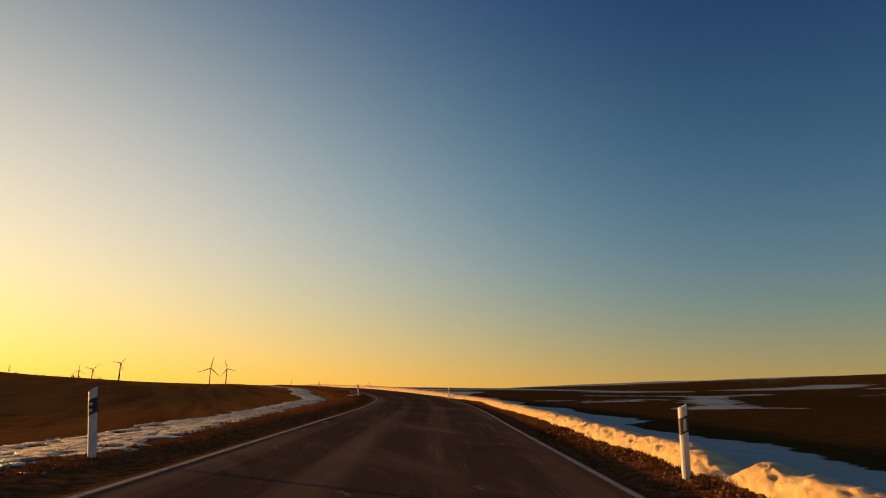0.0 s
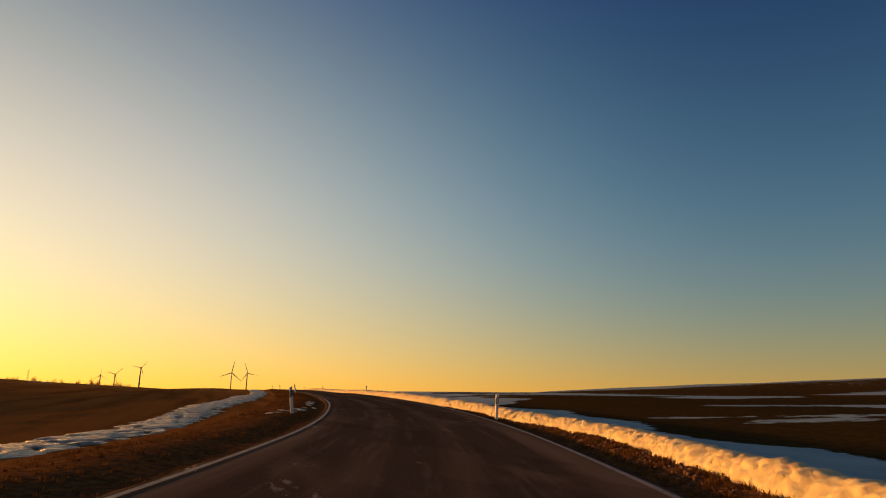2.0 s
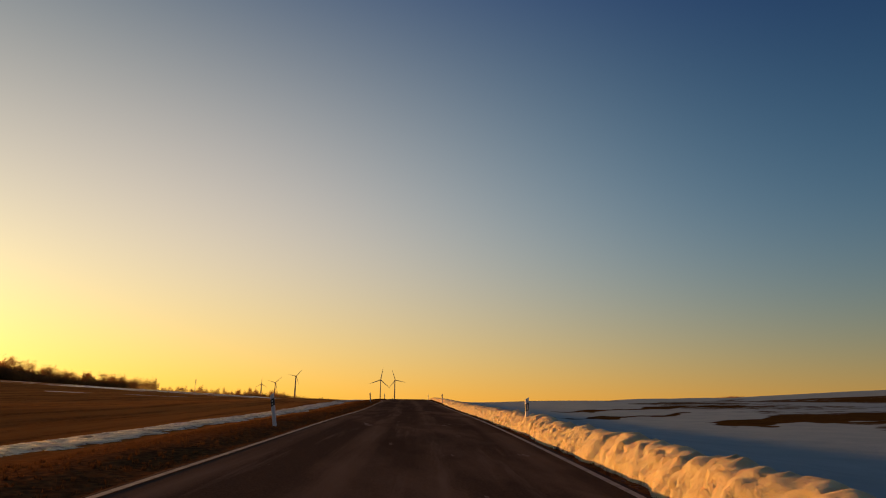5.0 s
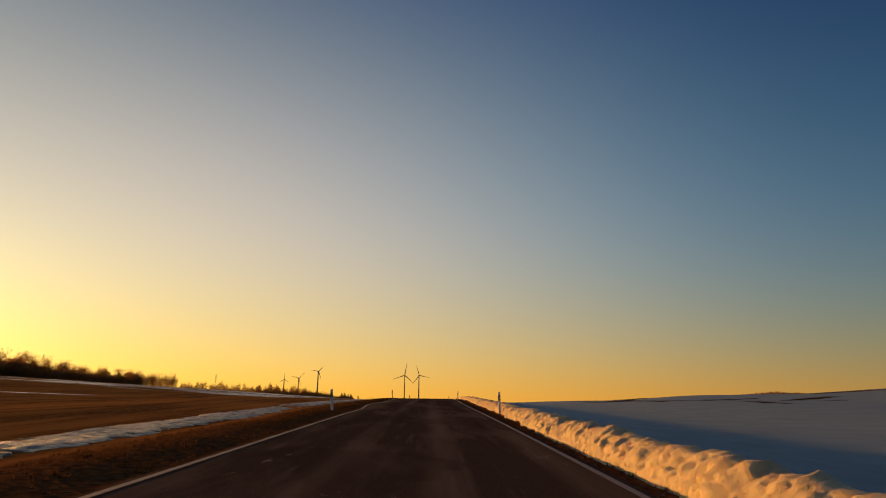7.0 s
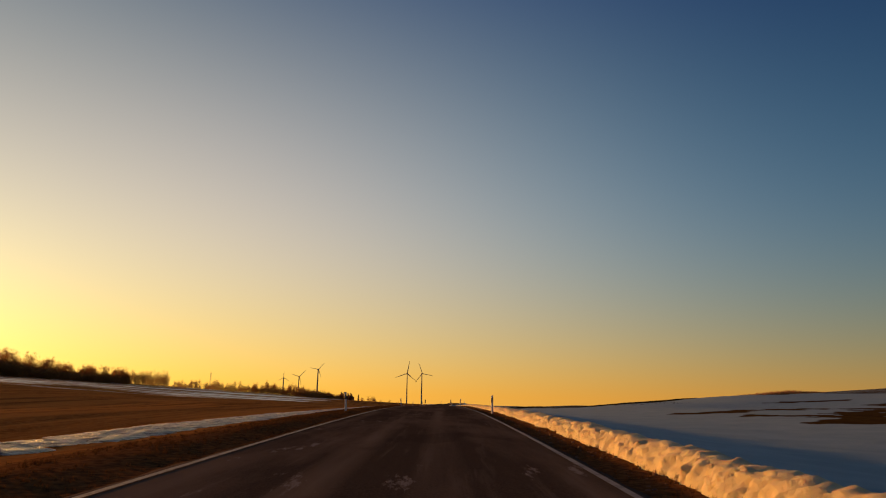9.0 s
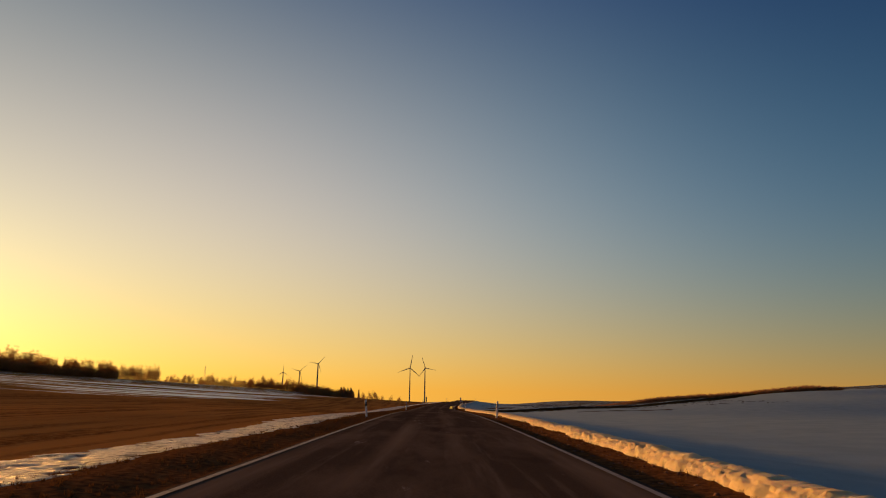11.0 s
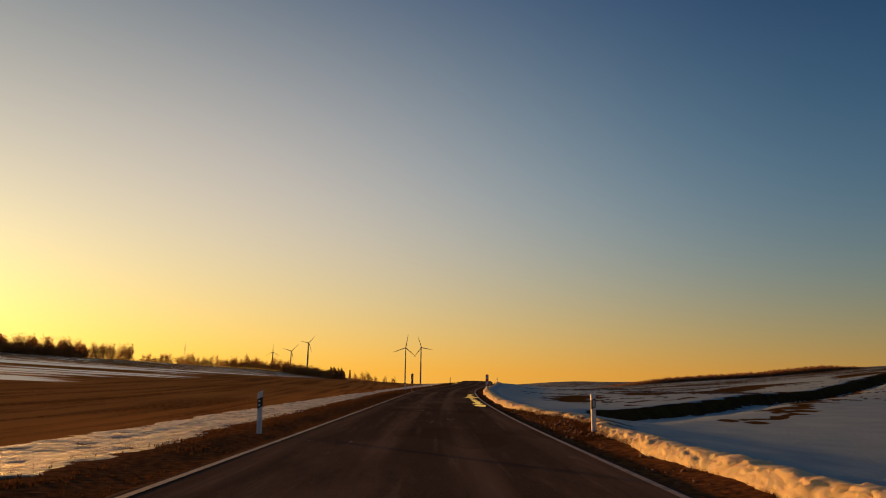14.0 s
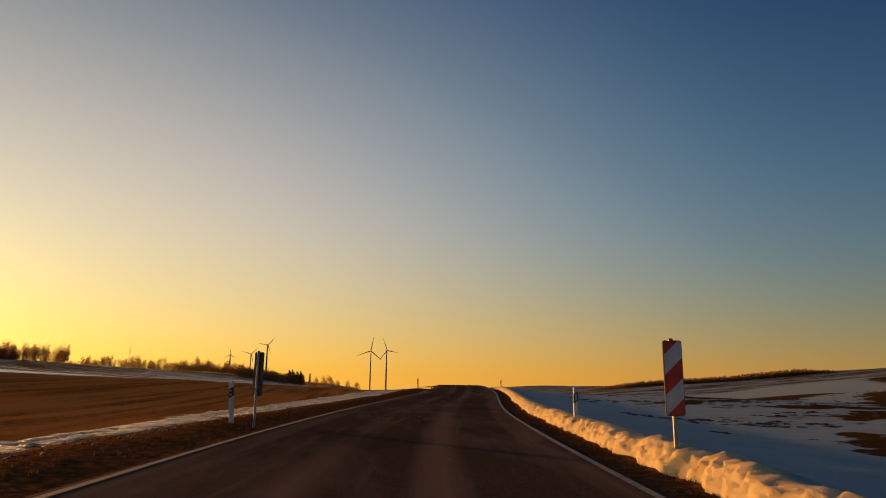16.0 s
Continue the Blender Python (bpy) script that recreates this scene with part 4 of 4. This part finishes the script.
# ---- lattice mast among the trees ----
def lattice_mast(x, y, height, w):
    root = new("lattice_mast")
    for sx in (-1, 1):
        for sy in (-1, 1):
            bm = bmesh.new()
            tube(bm, (sx * w, sy * w, -0.5), (sx * w * 0.7, sy * w * 0.7, height), 0.16, 0.12, 5)
            part("leg", bm, ZINC, root)
    n = 9
    for k in range(n):
        z0, z1 = height * k / n, height * (k + 1) / n
        a, b = w * (1 - 0.3 * k / n), w * (1 - 0.3 * (k + 1) / n)
        for s in (-1, 1):
            bm = bmesh.new()
            tube(bm, (-a, s * a, z0), (b, s * b, z1), 0.09, 0.09, 4)
            tube(bm, (s * a, -a, z0), (s * b, b, z1), 0.09, 0.09, 4)
            part("brace", bm, ZINC, root)
    bm = bmesh.new()
    tube(bm, (0, 0, height - 1), (0, 0, height + 4), 0.12, 0.06, 6)
    part("antenna", bm, ZINC, root)
    root.matrix_basis = pose(x, y, float(land(x, y)), 0, 0, 20)
    return tagged(root, "steel lattice mast among far trees", "mast")


lattice_mast(*bearing_place(16.2, 1150), 27, 1.0)


# ---- verge: clods, tufts ----
def scatter(name, rows, make, material, label, category):
    verts, faces = [], []
    for row in rows:
        make(verts, faces, *row)
    ob = link_mesh(name, verts, faces, material, smooth=make is clod)
    return tagged(ob, label, category, kind="stuff")


def clod(verts, faces, x, y, z, r, s):
    q = random.Random(s)
    n0 = len(verts)
    for dx, dy, dz in ((1, 0, 0), (0, 1, 0), (-1, 0, 0), (0, -1, 0), (0.5, 0.5, 0.7), (-0.5, 0.4, 0.75), (0, -0.6, 0.7), (0, 0, -0.5)):
        verts.append((x + r * (dx + q.uniform(-0.35, 0.35)), y + r * (dy + q.uniform(-0.35, 0.35)), z + r * (dz - 0.25 + q.uniform(-0.25, 0.25))))
    for f in ((0, 1, 4), (1, 5, 4), (1, 2, 5), (2, 6, 5), (2, 3, 6), (3, 0, 6), (0, 4, 6), (4, 5, 6), (1, 0, 7), (2, 1, 7), (3, 2, 7), (0, 3, 7)):
        faces.append(tuple(n0 + i for i in f))


def flat_clod(verts, faces, x, y, z, r, s):
    n0 = len(verts)
    clod(verts, faces, x, y, z, r, s)
    for k in range(n0, len(verts)):
        verts[k] = (x + (verts[k][0] - x) * 1.3, verts[k][1], z + (verts[k][2] - z) * 0.4)


def tuft(verts, faces, x, y, z, h, s):
    q = random.Random(s)
    for _ in range(9):
        a, l = q.uniform(0, math.tau), h * q.uniform(0.5, 1.1)
        bx, by = x + q.gauss(0, h * 0.35), y + q.gauss(0, h * 0.35)
        n0 = len(verts)
        w = 0.006 + 0.006 * q.random()
        verts += [(bx - w * math.sin(a), by + w * math.cos(a), z - 0.02), (bx + w * math.sin(a), by - w * math.cos(a), z - 0.02),
                  (bx + l * 0.5 * math.cos(a), by + l * 0.5 * math.sin(a), z + l)]
        faces.append((n0, n0 + 1, n0 + 2))


rnd = random.Random(21)
rows = []
for k in range(7000):
    y = rnd.uniform(2, 365)
    foot = float(bank_foot(y))
    d = rnd.uniform(3.1, foot + 0.35)
    if d > foot + 0.1 and rnd.random() < 0.6:
        continue
    x, y, z = on_road(y, d)
    rows.append((x, y, z, rnd.choice((0.015, 0.02, 0.025, 0.03, 0.05)) * rnd.uniform(0.7, 1.2), k))
# coarse clods torn up by the plough, where the bank begins
for k in range(2200):
    y = rnd.uniform(2, 62)
    d = float(bank_foot(y)) - abs(rnd.gauss(0, 0.42)) + 0.12
    if d < 3.15:
        continue
    x, y, z = on_road(y, d)
    rows.append((x, y, z + 0.005, 0.018 + 0.055 * rnd.random() ** 2, 20000 + k))
for k in range(1100):
    y = rnd.uniform(322, 378)
    x, y, z = on_road(y, rnd.gauss(-5.3, 0.3))
    rows.append((x, y, z, rnd.uniform(0.02, 0.06), 9000 + k))
# rough soil where the bank has been cut back beside the stream
for k in range(700):
    y = rnd.uniform(300, 314)
    d = 3.2 + (float(bank_foot(y)) - 3.0) * rnd.random() ** 0.6
    x, y, z = on_road(y, d)
    rows.append((x, y, z, 0.02 + 0.07 * rnd.random() ** 2, 30000 + k))
scatter("verge_clods", rows, clod, CLOD, "dark brown clods of soil and turf on the verge", "soil")

rows = []
for k in range(34000):
    y = rnd.uniform(0, 365)
    d = -rnd.uniform(3.1, 6.2) if rnd.random() < 0.75 else rnd.uniform(3.1, float(bank_foot(y)) + 0.15)
    if noise.noise((y * 0.5, d, 1)) < -0.15:
        continue
    x, y, z = on_road(y, d)
    rows.append((x, y, z, rnd.uniform(0.025, 0.075), k))
# torn turf where the bank begins, and beside the stream
for k in range(9000):
    y = rnd.uniform(1, 64) if k % 4 else rnd.uniform(299, 315)
    d = float(bank_foot(y)) + 0.1 - abs(rnd.gauss(0, 0.55))
    if d < 3.1 or noise.noise((y * 1.4, d * 2.0, 5)) < -0.1:
        continue
    x, y, z = on_road(y, d)
    rows.append((x, y, z, rnd.uniform(0.04, 0.10), 60000 + k))
for k in range(7):
    x, y, z = on_road(rnd.gauss(49.6, 0.35), rnd.uniform(3.2, 3.8))
    rows.append((x, y, z, rnd.uniform(0.16, 0.34), 50000 + k))
scatter("verge_grass", rows, tuft, GRASS, "short dry brown grass on the road verge", "grass")

rows = []
k = 0
while len(rows) < 5200:
    k += 1
    y, d = rnd.uniform(332, 430), 8 + 60 * rnd.random() ** 1.3
    if noise.noise((y * 0.22, d * 0.12, 3)) + 0.5 * noise.noise((y * 0.9, d * 0.5, 8)) < 0.16 + 0.16 * (d < 12):
        continue
    x, y, z = on_road(y, d)
    rows.append((x, y, z - 0.02, 0.06 + 0.28 * rnd.random() ** 2.5, k))
scatter("field_clods", rows, flat_clod, DARK_SOIL, "dark clods of ploughed soil showing through thin snow", "soil")
